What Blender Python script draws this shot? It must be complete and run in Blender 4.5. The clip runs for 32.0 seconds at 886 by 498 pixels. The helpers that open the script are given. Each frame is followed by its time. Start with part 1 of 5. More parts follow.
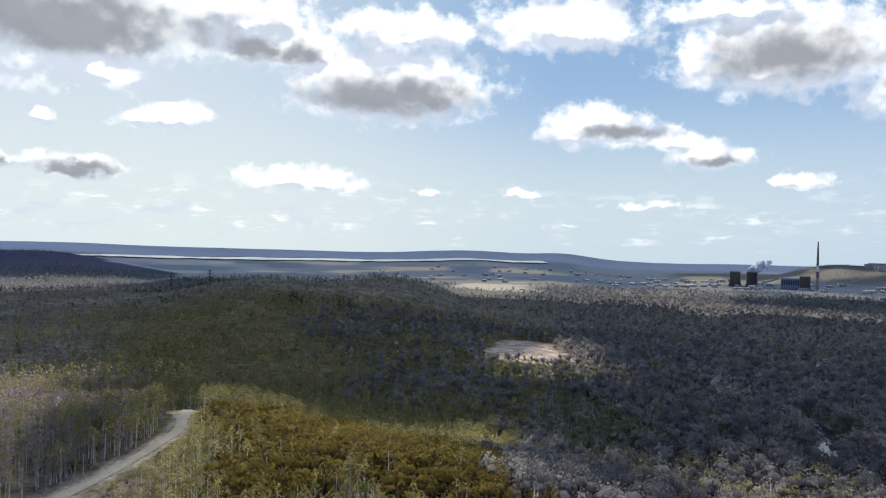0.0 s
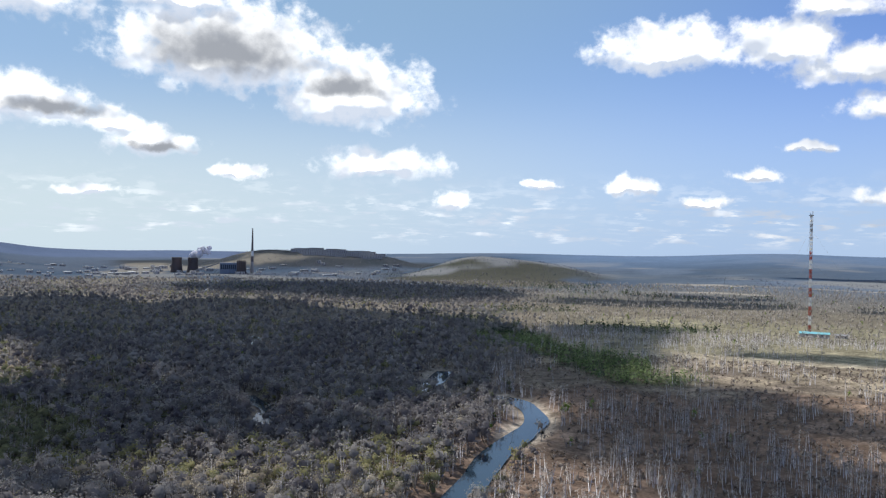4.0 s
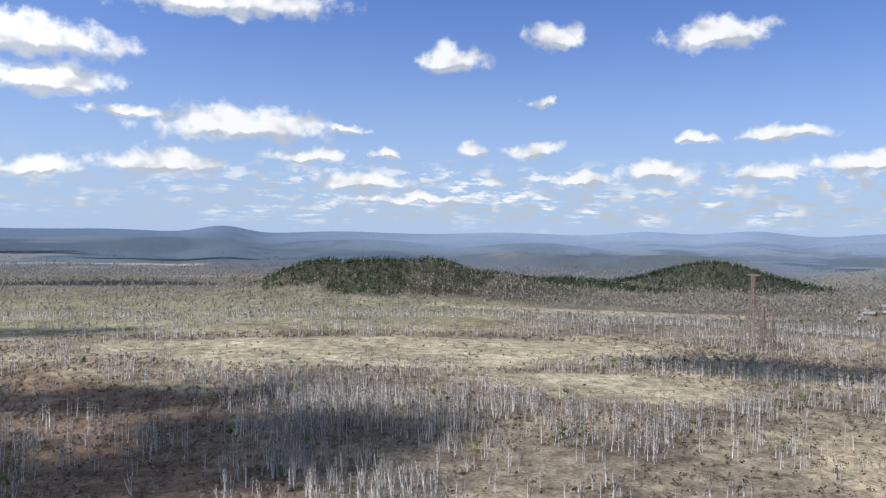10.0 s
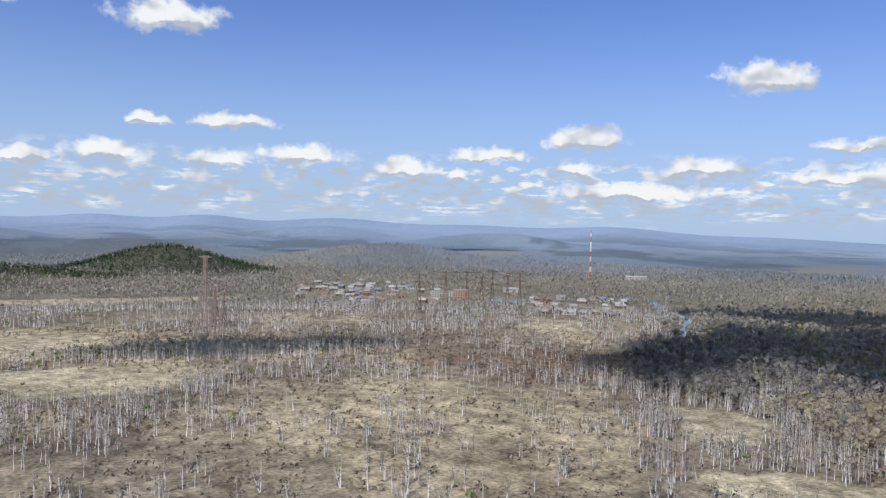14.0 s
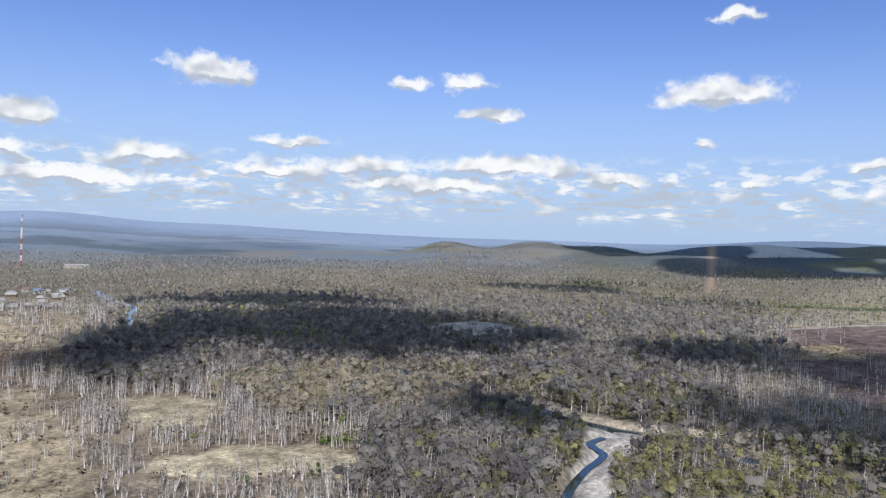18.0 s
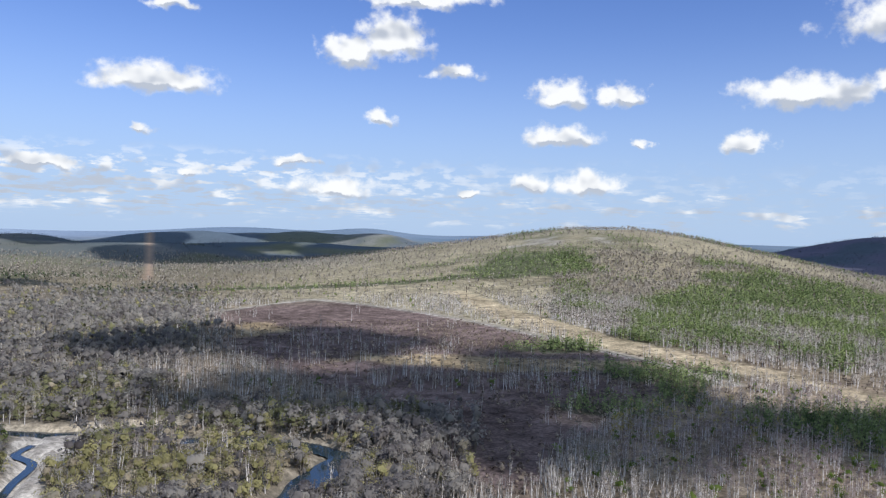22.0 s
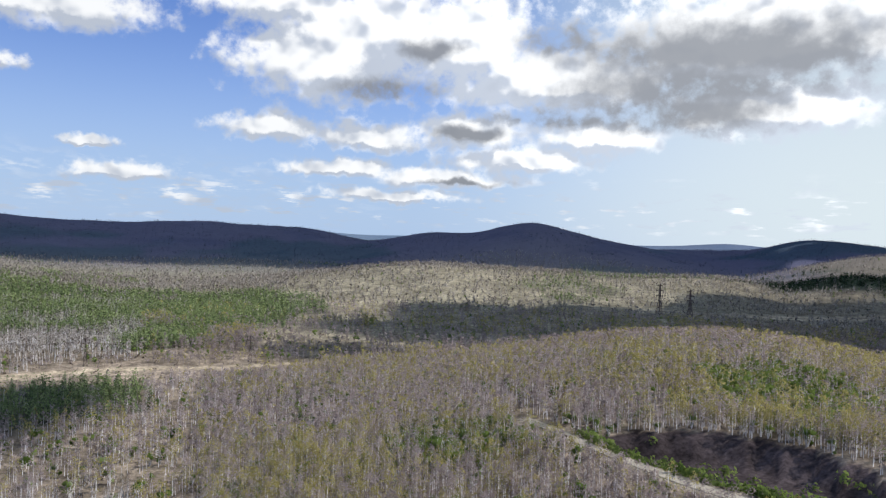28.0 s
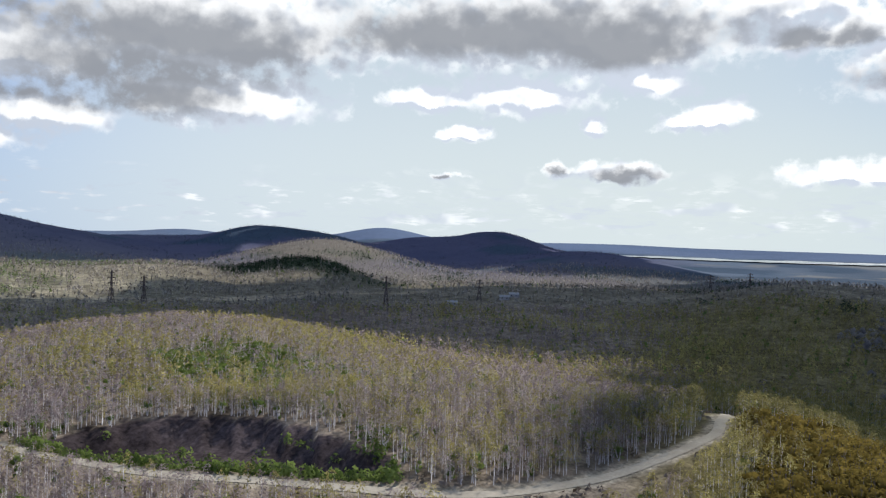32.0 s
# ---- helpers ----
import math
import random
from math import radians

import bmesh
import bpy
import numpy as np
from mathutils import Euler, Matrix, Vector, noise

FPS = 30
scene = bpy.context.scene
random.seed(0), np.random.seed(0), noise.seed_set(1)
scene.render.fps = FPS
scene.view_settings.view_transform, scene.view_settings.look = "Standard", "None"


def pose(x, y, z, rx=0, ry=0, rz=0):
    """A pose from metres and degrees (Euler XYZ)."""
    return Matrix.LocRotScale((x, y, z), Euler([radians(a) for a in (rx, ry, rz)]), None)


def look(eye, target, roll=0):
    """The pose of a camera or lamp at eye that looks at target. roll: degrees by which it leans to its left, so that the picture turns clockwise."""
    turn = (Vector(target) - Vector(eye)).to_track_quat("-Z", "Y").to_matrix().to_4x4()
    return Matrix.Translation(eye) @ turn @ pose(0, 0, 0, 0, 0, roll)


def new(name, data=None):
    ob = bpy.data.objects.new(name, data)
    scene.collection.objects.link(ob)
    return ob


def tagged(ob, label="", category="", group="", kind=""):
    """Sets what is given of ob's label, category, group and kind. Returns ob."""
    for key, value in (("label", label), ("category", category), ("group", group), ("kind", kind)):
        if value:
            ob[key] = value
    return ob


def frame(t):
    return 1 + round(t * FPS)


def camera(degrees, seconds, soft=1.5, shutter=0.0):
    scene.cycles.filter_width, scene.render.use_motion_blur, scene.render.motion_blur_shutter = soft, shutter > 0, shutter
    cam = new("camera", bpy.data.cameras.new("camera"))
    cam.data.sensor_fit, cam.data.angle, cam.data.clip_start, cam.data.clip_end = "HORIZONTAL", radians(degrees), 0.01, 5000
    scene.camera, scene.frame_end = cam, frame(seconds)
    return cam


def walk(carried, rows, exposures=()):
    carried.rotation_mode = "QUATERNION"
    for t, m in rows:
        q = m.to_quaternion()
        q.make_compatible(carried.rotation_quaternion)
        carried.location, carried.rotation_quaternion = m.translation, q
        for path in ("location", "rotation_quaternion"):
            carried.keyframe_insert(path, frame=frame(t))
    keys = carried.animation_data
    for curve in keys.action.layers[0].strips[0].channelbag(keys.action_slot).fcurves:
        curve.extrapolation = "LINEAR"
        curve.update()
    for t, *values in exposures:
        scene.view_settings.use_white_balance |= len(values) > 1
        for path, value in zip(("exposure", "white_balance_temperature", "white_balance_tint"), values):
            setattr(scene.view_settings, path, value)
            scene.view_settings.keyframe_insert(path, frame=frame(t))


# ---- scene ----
import itertools

# The drone hovers 100 m over a river plain and turns once round, clockwise.
cam = camera(60.39, 32.0, soft=1.25)
PATH = (
    (0.0, pose(0, 0, 100, 90.24, -1.48, 2.02)),
    (0.5, pose(0, 0, 100, 90.30, -1.41, -3.01)),
    (1.0, pose(0, 0, 100, 90.33, -1.34, -8.03)),
    (1.5, pose(0, 0, 100, 90.33, -1.27, -13.14)),
    (2.0, pose(0, 0, 100, 90.32, -1.21, -18.32)),
    (2.5, pose(0, 0, 100, 90.30, -1.17, -23.41)),
    (3.0, pose(0, 0, 100, 90.24, -1.13, -28.39)),
    (3.5, pose(0, 0, 100, 90.18, -1.10, -33.32)),
    (5.5, pose(0, 0, 100, 89.97, -0.98, -53.17)),
    (6.0, pose(0, 0, 100, 89.90, -0.95, -58.20)),
    (6.5, pose(0, 0, 100, 89.83, -0.92, -63.35)),
    (7.0, pose(0, 0, 100, 89.75, -0.91, -68.39)),
    (7.5, pose(0, 0, 100, 89.64, -0.93, -73.35)),
    (8.0, pose(0, 0, 100, 89.54, -0.96, -78.23)),
    (8.5, pose(0, 0, 100, 89.44, -1.00, -83.06)),
    (9.0, pose(0, 0, 100, 89.34, -1.02, -87.85)),
    (9.5, pose(0, 0, 100, 89.24, -1.05, -92.70)),
    (10.0, pose(0, 0, 100, 89.14, -1.07, -97.64)),
    (10.5, pose(0, 0, 100, 89.03, -1.10, -102.60)),
    (11.0, pose(0, 0, 100, 88.92, -1.12, -107.64)),
    (11.5, pose(0, 0, 100, 88.82, -1.14, -112.64)),
    (12.0, pose(0, 0, 100, 88.74, -1.16, -117.55)),
    (12.5, pose(0, 0, 100, 88.70, -1.19, -122.49)),
    (13.0, pose(0, 0, 100, 88.67, -1.23, -127.45)),
    (13.5, pose(0, 0, 100, 88.68, -1.27, -132.33)),
    (14.0, pose(0, 0, 100, 88.69, -1.32, -137.19)),
    (14.5, pose(0, 0, 100, 88.70, -1.37, -142.04)),
    (16.5, pose(0, 0, 100, 88.67, -1.62, -162.10)),
    (17.0, pose(0, 0, 100, 88.68, -1.67, -167.14)),
    (17.5, pose(0, 0, 100, 88.71, -1.71, -172.18)),
    (18.0, pose(0, 0, 100, 88.74, -1.73, -177.15)),
    (18.5, pose(0, 0, 100, 88.77, -1.73, -182.16)),
    (19.0, pose(0, 0, 100, 88.80, -1.71, -187.26)),
    (19.5, pose(0, 0, 100, 88.83, -1.67, -192.28)),
    (20.0, pose(0, 0, 100, 88.87, -1.63, -197.35)),
    (20.5, pose(0, 0, 100, 88.91, -1.59, -202.45)),
    (21.0, pose(0, 0, 100, 88.94, -1.56, -207.56)),
    (21.5, pose(0, 0, 100, 88.95, -1.55, -212.63)),
    (22.0, pose(0, 0, 100, 88.91, -1.57, -217.71)),
    (22.5, pose(0, 0, 100, 88.85, -1.59, -222.77)),
    (23.0, pose(0, 0, 100, 88.78, -1.61, -227.86)),
    (23.5, pose(0, 0, 100, 88.77, -1.64, -233.02)),
    (24.0, pose(0, 0, 100, 88.79, -1.67, -238.26)),
    (24.5, pose(0, 0, 100, 88.85, -1.70, -243.53)),
    (25.0, pose(0, 0, 100, 88.92, -1.73, -248.78)),
    (25.5, pose(0, 0, 100, 88.99, -1.76, -253.96)),
    (27.5, pose(0, 0, 100, 89.08, -1.90, -274.36)),
    (28.0, pose(0, 0, 100, 89.10, -1.93, -279.45)),
    (28.5, pose(0, 0, 100, 89.13, -1.93, -284.49)),
    (29.0, pose(0, 0, 100, 89.16, -1.90, -289.28)),
    (29.5, pose(0, 0, 100, 89.17, -1.85, -293.88)),
    (30.0, pose(0, 0, 100, 89.20, -1.81, -298.82)),
    (30.5, pose(0, 0, 100, 89.26, -1.77, -303.86)),
    (31.0, pose(0, 0, 100, 89.29, -1.75, -308.89)),
    (31.5, pose(0, 0, 100, 89.29, -1.75, -313.97)),
    (32.0, pose(0, 0, 100, 89.28, -1.77, -318.95)),
)
EXPOSURES = ((0.0, -0.04), (6.0, 0.0), (10.0, -0.05), (14.0, -0.13), (18.0, -0.05), (22.0, 0.0), (24.5, 0.05), (27.0, 0.0), (30.0, -0.08), (32.0, -0.12))
walk(cam, PATH, EXPOSURES)

# ---- world, sun ----
SUN_AZ, SUN_EL = -6.0, 46.0          # bearing clockwise from +y, degrees


def bearing(az, r, z=0.0):
    a = radians(az)
    return Vector((r * math.sin(a), r * math.cos(a), z))


SUN_DIR = bearing(SUN_AZ, math.cos(radians(SUN_EL)), math.sin(radians(SUN_EL)))

# clouds of the sky by bearing, elevation, half width and half height, in degrees
CLOUDS_SOUTH = [
    (-28.3, 13.8, 8.2, 3.2), (-16.7, 14.0, 2.7, 1.8), (-6.3, 11.9, 8.6, 3.9), (-17.2, 16.3, 6.2, 2.4), (-5.2, 15.9, 6.6, 2.0),
    (6.7, 16.5, 7.1, 2.8), (18.5, 17.0, 5.8, 1.3), (9.3, 9.2, 4.8, 2.0), (14.6, 8.4, 2.4, 1.2), (17.3, 7.1, 3.2, 1.2),
    (23.1, 5.5, 2.0, 0.7), (22.2, 13.8, 8.9, 4.0), (-23.9, 8.7, 2.3, 1.0), (-28.7, 5.1, 3.4, 1.1), (-12.4, 5.0, 5.4, 1.3),
    (-3.4, 4.4, 1.3, 0.4), (3.8, 4.4, 1.5, 0.5), (13.5, 3.7, 2.0, 0.6), (33.5, 6.2, 5.2, 1.5), (38.7, 3.7, 2.0, 1.0)]
CLOUDS_WEST = [
    (31.5, 11.2, 5.9, 3.5), (54.4, 14.4, 5.9, 2.1), (62.0, 14.1, 3.7, 2.1), (68.8, 12.5, 6.9, 1.7),
    (65.4, 16.5, 3.3, 1.4), (70.0, 9.8, 4.3, 1.4), (80.7, 16.3, 9.3, 1.7), (74.8, 8.3, 2.6, 0.6), (52.0, 4.8, 2.2, 0.8),
    (57.1, 3.8, 1.8, 0.6), (63.8, 7.4, 1.8, 0.5), (60.5, 5.6, 1.8, 0.7), (45.6, 5.0, 1.2, 0.5), (69.7, 4.1, 3.3, 1.0),
    (97.9, 12.9, 2.6, 1.4), (105.5, 14.4, 2.2, 1.3), (117.3, 14.3, 4.0, 1.4), (82.5, 7.7, 6.2, 1.6), (77.7, 4.9, 4.1, 1.1)]
CLOUDS_NORTH_WEST = [
    (87.4, 5.8, 3.1, 0.8), (99.5, 6.7, 1.5, 0.7), (104.5, 6.6, 2.2, 0.7), (105.0, 10.1, 1.2, 0.5), (116.0, 7.3, 1.2, 0.6),
    (113.4, 5.0, 3.0, 1.1), (108.0, 4.4, 2.3, 0.6), (90.1, 7.7, 2.0, 0.5), (93.5, 6.0, 1.2, 0.5), (91.4, 4.0, 3.4, 0.9),
    (95.2, 2.8, 5.8, 0.5), (121.5, 7.5, 2.9, 0.7), (120.9, 4.8, 2.6, 0.8), (126.6, 5.4, 3.3, 0.9), (134.0, 4.7, 3.4, 0.8),
    (147.5, 6.9, 3.3, 1.1), (140.3, 5.6, 3.2, 0.7), (146.6, 4.7, 2.3, 0.6), (155.6, 4.8, 3.8, 0.9), (151.2, 3.1, 6.2, 0.8)]
CLOUDS_NORTH = [
    (138.7, 4.1, 0.9, 0.6), (160.1, 10.8, 3.2, 1.3), (166.4, 6.3, 3.2, 0.6), (174.1, 10.7, 1.5, 0.7), (178.5, 10.9, 2.4, 0.7),
    (180.1, 8.7, 2.8, 0.7), (171.3, 4.6, 4.2, 0.9), (181.8, 4.9, 6.4, 1.0), (165.2, 4.1, 4.5, 0.7), (176.0, 3.4, 7.7, 0.8),
    (196.7, 10.1, 4.8, 1.4), (210.7, 13.0, 2.4, 1.5), (213.7, 14.0, 3.1, 2.0), (212.9, 8.6, 1.6, 0.8), (197.7, 15.4, 1.4, 0.7),
    (206.5, 5.1, 1.5, 0.4), (209.6, 3.2, 3.2, 1.0), (199.5, 3.9, 1.2, 0.5), (195.7, 6.8, 1.0, 0.5), (189.8, 4.1, 2.5, 0.7)]
CLOUDS_EAST = [
    (218.2, 11.8, 2.1, 0.7), (226.3, 10.3, 2.5, 1.2), (230.7, 10.3, 1.6, 1.0), (215.7, 16.9, 5.2, 0.9), (204.0, 16.8, 2.9, 0.6),
    (226.2, 7.3, 3.1, 1.0), (232.3, 6.8, 1.0, 0.5), (224.0, 3.8, 1.8, 0.8), (228.4, 3.8, 2.4, 1.2), (219.4, 3.2, 1.3, 0.5),
    (251.9, 14.5, 7.3, 2.6), (242.7, 10.0, 4.6, 1.5), (248.5, 10.5, 2.1, 1.0), (239.2, 6.8, 1.7, 0.9), (254.0, 5.7, 1.7, 0.4),
    (256.0, 3.7, 4.0, 0.9), (270.7, 12.4, 8.3, 4.6), (279.8, 14.1, 7.4, 4.8), (266.5, 7.4, 4.2, 1.4), (273.5, 7.0, 5.0, 1.5),
    (281.0, 7.7, 5.6, 1.8), (271.5, 4.7, 4.8, 0.9), (279.5, 4.3, 6.4, 1.0), (275.5, 2.9, 6.0, 0.7)]
CLOUDS_SOUTH_EAST = [
    (266.6, 16.3, 6.3, 2.4), (275.4, 14.7, 10.9, 4.1), (288.1, 11.4, 12.7, 3.3), (299.9, 13.5, 11.4, 4.6), (285.0, 5.7, 6.2, 1.5), (290.5, 7.6, 6.0, 1.8),
    (254.1, 5.9, 2.3, 0.5), (301.9, 9.3, 9.2, 2.7), (303.3, 14.3, 15.2, 4.5), (319.3, 14.7, 11.5, 3.5), (317.5, 10.2, 3.9, 1.2),
    (324.8, 10.5, 6.5, 2.0), (320.2, 7.9, 2.0, 0.8), (327.6, 15.2, 19.3, 4.4), (346.5, 14.2, 4.1, 1.6), (333.8, 11.5, 4.0, 1.8),
    (329.6, 8.4, 1.3, 0.8), (338.3, 9.1, 2.7, 1.3), (332.6, 5.3, 3.2, 0.7), (327.5, 5.3, 1.3, 0.8), (318.6, 4.7, 1.4, 0.4)]
# their thick grey undersides
CORES = [
    (-28.6, 13.8, 7.0, 1.9), (-16.3, 14.1, 2.2, 0.9), (-6.3, 11.3, 6.8, 1.7), (10.6, 9.0, 3.1, 0.6), (21.9, 13.8, 5.6, 2.1),
    (-28.4, 4.9, 2.2, 0.6), (17.5, 6.9, 2.0, 0.4), (30.5, 11.8, 3.2, 1.1), (278.1, 13.5, 2.4, 1.1), (281.0, 7.6, 3.0, 0.7)]
CORES_EAST = [
    (288.0, 14.4, 4.2, 1.5), (297.0, 11.0, 10.5, 2.2), (303.5, 13.0, 7.2, 2.3), (288.0, 8.9, 6.0, 0.9), (275.0, 10.6, 4.0, 1.0),
    (281.0, 4.1, 3.0, 0.3), (318.5, 14.7, 10.8, 2.3), (299.0, 13.4, 13.0, 2.8), (326.0, 14.9, 16.0, 2.9), (296.0, 9.2, 9.6, 1.9),
    (346.5, 14.0, 2.1, 1.0), (332.6, 5.2, 2.7, 0.45), (327.5, 5.3, 0.9, 0.5), (318.6, 4.7, 0.9, 0.2)]


def make_world():
    world = bpy.data.worlds.new("sky")
    world.use_nodes = True
    scene.world = world
    nt = world.node_tree
    nt.nodes.clear()

    def node(kind, ins=(), operation=None, data_type=None):
        nd = nt.nodes.new(kind)
        if operation:
            nd.operation = operation
        if data_type:
            nd.data_type = data_type
        for i, v in enumerate(ins):
            if v is None:
                continue
            if hasattr(v, "is_output"):
                nt.links.new(v, nd.inputs[i])
            else:
                nd.inputs[i].default_value = v
        return nd

    def mth(op, *ins):
        return node("ShaderNodeMath", ins, operation=op).outputs[0]

    coord = node("ShaderNodeTexCoord").outputs["Generated"]
    xyz = node("ShaderNodeSeparateXYZ", (coord,))
    az = mth("MULTIPLY", mth("ARCTAN2", xyz.outputs[0], xyz.outputs[1]), 57.29578)
    az = mth("ADD", mth("FLOORED_MODULO", mth("ADD", az, 50.0), 360.0), -50.0)      # -50 to 310
    el = mth("MULTIPLY", mth("ARCSINE", xyz.outputs[2]), 57.29578)
    # billows: the place is shaken by noise before the cloud shapes are looked up
    stretch = node("ShaderNodeVectorMath", (coord, (1.0, 1.0, 1.15)), operation="MULTIPLY").outputs[0]
    big = node("ShaderNodeTexNoise", (stretch, None, 26.0, 5.0, 0.55))
    fine = node("ShaderNodeTexNoise", (stretch, None, 44.0, 6.0, 0.58))
    above = node("ShaderNodeVectorMath", (stretch, tuple(SUN_DIR * 0.004 + Vector((0, 0, 0.014)))), operation="ADD").outputs[0]
    soft_here = node("ShaderNodeTexNoise", (stretch, None, 26.0, 2.0, 0.4))
    soft_up = node("ShaderNodeTexNoise", (above, None, 26.0, 2.0, 0.4))
    place = node("ShaderNodeCombineXYZ", (az, el, 0.0)).outputs[0]
    off = node("ShaderNodeVectorMath", (big.outputs["Color"], (-0.5, -0.5, -0.5)), operation="ADD").outputs[0]
    off = node("ShaderNodeVectorMath", (off, (4.6, 1.7, 0.0)), operation="MULTIPLY").outputs[0]
    place = node("ShaderNodeVectorMath", (place, off), operation="ADD").outputs[0]

    def nearest(blobs, lifted=False):
        out, raised = None, None
        for a, e, w, h in blobs:
            a = (a + 50) % 360 - 50
            for c in ([a, a + 360] if a - w < -45 else [a, a - 360] if a + w > 305 else [a]):
                p = node("ShaderNodeVectorMath", (place, (1 / w, 1 / h, 0), (-c / w, -e / h, 0)), operation="MULTIPLY_ADD").outputs[0]
                # bases are flatter than tops
                base = node("ShaderNodeVectorMath", (p, (-1.0, -1.5, 0.0)), operation="MULTIPLY").outputs[0]
                b = node("ShaderNodeVectorMath", (p, base), operation="MAXIMUM").outputs[0]
                d = node("ShaderNodeVectorMath", (b,), operation="LENGTH").outputs["Value"]
                out = d if out is None else node("ShaderNodeMath", (out, d, 0.35), operation="SMOOTH_MIN").outputs[0]
                if lifted:
                    q = node("ShaderNodeVectorMath", (p, (0.0, 0.55, 0.0)), operation="ADD").outputs[0]
                    e2 = node("ShaderNodeVectorMath", (q,), operation="LENGTH").outputs["Value"]
                    raised = e2 if raised is None else node("ShaderNodeMath", (raised, e2, 0.35), operation="SMOOTH_MIN").outputs[0]
        return (out, raised) if lifted else out

    def soft(v, a, b):
        nd = node("ShaderNodeMapRange", (v, a, b, 0.0, 1.0))
        nd.interpolation_type = "SMOOTHSTEP"
        return nd.outputs[0]

    grain = mth("MULTIPLY", mth("ADD", fine.outputs[0], -0.5), 1.45)
    plain, raised = nearest(CLOUDS_SOUTH + CLOUDS_WEST + CLOUDS_NORTH_WEST + CLOUDS_NORTH + CLOUDS_EAST + CLOUDS_SOUTH_EAST, True)
    d = mth("ADD", plain, grain)
    mask = mth("MULTIPLY", soft(d, 1.16, 0.52), 0.97)
    # thin streaks of far cloud low over the horizon
    flat = node("ShaderNodeVectorMath", (coord, (18.0, 18.0, 95.0)), operation="MULTIPLY").outputs[0]
    streak = node("ShaderNodeTexNoise", (flat, None, 1.0, 5.0, 0.6)).outputs[0]
    sunward = node("ShaderNodeVectorMath", (coord, tuple(SUN_DIR)), operation="DOT_PRODUCT").outputs["Value"]
    low = mth("MULTIPLY", soft(el, 0.2, 1.5), soft(el, 5.5, 2.2))
    streak = mth("MULTIPLY", mth("MULTIPLY", soft(streak, 0.52, 0.65), low), mth("MULTIPLY_ADD", soft(sunward, 0.25, 0.6), -0.2, 0.8))
    mask = mth("MAXIMUM", mask, streak)
    # rows of small far cumulus, ever flatter towards the horizon
    rows = node("ShaderNodeCombineXYZ", (mth("MULTIPLY", az, 0.55), mth("MULTIPLY", mth("LOGARITHM", mth("MAXIMUM", el, 0.4), 2.718), 6.5), 3.0)).outputs[0]
    heap = node("ShaderNodeTexNoise", (rows, None, 1.0, 4.0, 0.55)).outputs[0]
    heap_up = node("ShaderNodeTexNoise", (node("ShaderNodeVectorMath", (rows, (0.0, 0.35, 0.0)), operation="ADD").outputs[0], None, 1.0, 4.0, 0.55)).outputs[0]
    north = mth("MULTIPLY", soft(az, 60.0, 100.0), soft(az, 235.0, 190.0))
    belt = mth("MULTIPLY", mth("MULTIPLY", soft(el, 0.7, 1.8), soft(el, 6.2, 4.0)), mth("MULTIPLY_ADD", north, 0.75, 0.15))
    belt = mth("MULTIPLY", mth("MULTIPLY", soft(heap, 0.47, 0.60), belt), soft(az, 285.0, 260.0))
    mask = mth("MAXIMUM", mask, belt)
    # pale cloud cover added above the view, to lift the light in the shadows
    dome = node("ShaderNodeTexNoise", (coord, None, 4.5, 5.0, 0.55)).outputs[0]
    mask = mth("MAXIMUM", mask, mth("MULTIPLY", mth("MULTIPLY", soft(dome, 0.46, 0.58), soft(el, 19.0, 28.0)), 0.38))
    relief = mth("MULTIPLY", mth("SUBTRACT", soft_up.outputs[0], soft_here.outputs[0]), 2.2)
    core = mth("ADD", nearest(CORES + CORES_EAST), mth("MULTIPLY", grain, 0.45))
    grey = soft(mth("SUBTRACT", core, mth("MULTIPLY", relief, 0.25)), 1.4, 0.3)
    # cloud brightness: thin lit rims, softer bellies
    under = soft(mth("SUBTRACT", raised, plain), 0.22, -0.40)
    belly = soft(mth("ADD", mth("MULTIPLY", under, mth("MULTIPLY_ADD", soft(d, 1.0, 0.4), 0.6, 0.45)), relief), -0.08, 0.62)
    body = node("ShaderNodeMix", (belly,), data_type="RGBA")
    body.inputs[6].default_value, body.inputs[7].default_value = (0.97, 0.985, 1.0, 1), (0.50, 0.55, 0.64, 1)
    dark = node("ShaderNodeMix", (mth("MULTIPLY", grey, 0.96),), data_type="RGBA")
    nt.links.new(body.outputs[2], dark.inputs[6])
    dark.inputs[7].default_value = (0.24, 0.255, 0.285, 1)
    bright = node("ShaderNodeVectorMath", (dark.outputs[2],), operation="SCALE")
    nt.links.new(mth("MULTIPLY_ADD", soft(sunward, 0.1, 0.6), 0.38, CLOUD_LIGHT), bright.inputs["Scale"])
    bright = bright.outputs[0]
    sky = node("ShaderNodeTexSky")
    sky.sky_type, sky.sun_disc = "NISHITA", False
    sky.sun_elevation, sky.sun_rotation = radians(SUN_EL), radians(SUN_AZ)
    sky.altitude, sky.air_density, sky.dust_density, sky.ozone_density = 200, 1.0, 0.5, 3.0
    air = node("ShaderNodeVectorMath", (sky.outputs[0], (SKY * 0.86, SKY * 1.01, SKY * 1.50)), operation="MULTIPLY").outputs[0]
    south = node("ShaderNodeMix", (mth("MULTIPLY", soft(sunward, 0.25, 0.75), 0.75),), data_type="RGBA")
    nt.links.new(air, south.inputs[6])
    south.inputs[7].default_value = (0.26, 0.43, 0.57, 1)
    air = south.outputs[2]
    veil = node("ShaderNodeMix", (mth("MULTIPLY", mth("POWER", soft(el, 20.0, -1.0), 1.5), 0.92),), data_type="RGBA")
    nt.links.new(air, veil.inputs[6])
    veil.inputs[7].default_value = (0.45, 0.605, 0.85, 1)          # milky air over the horizon
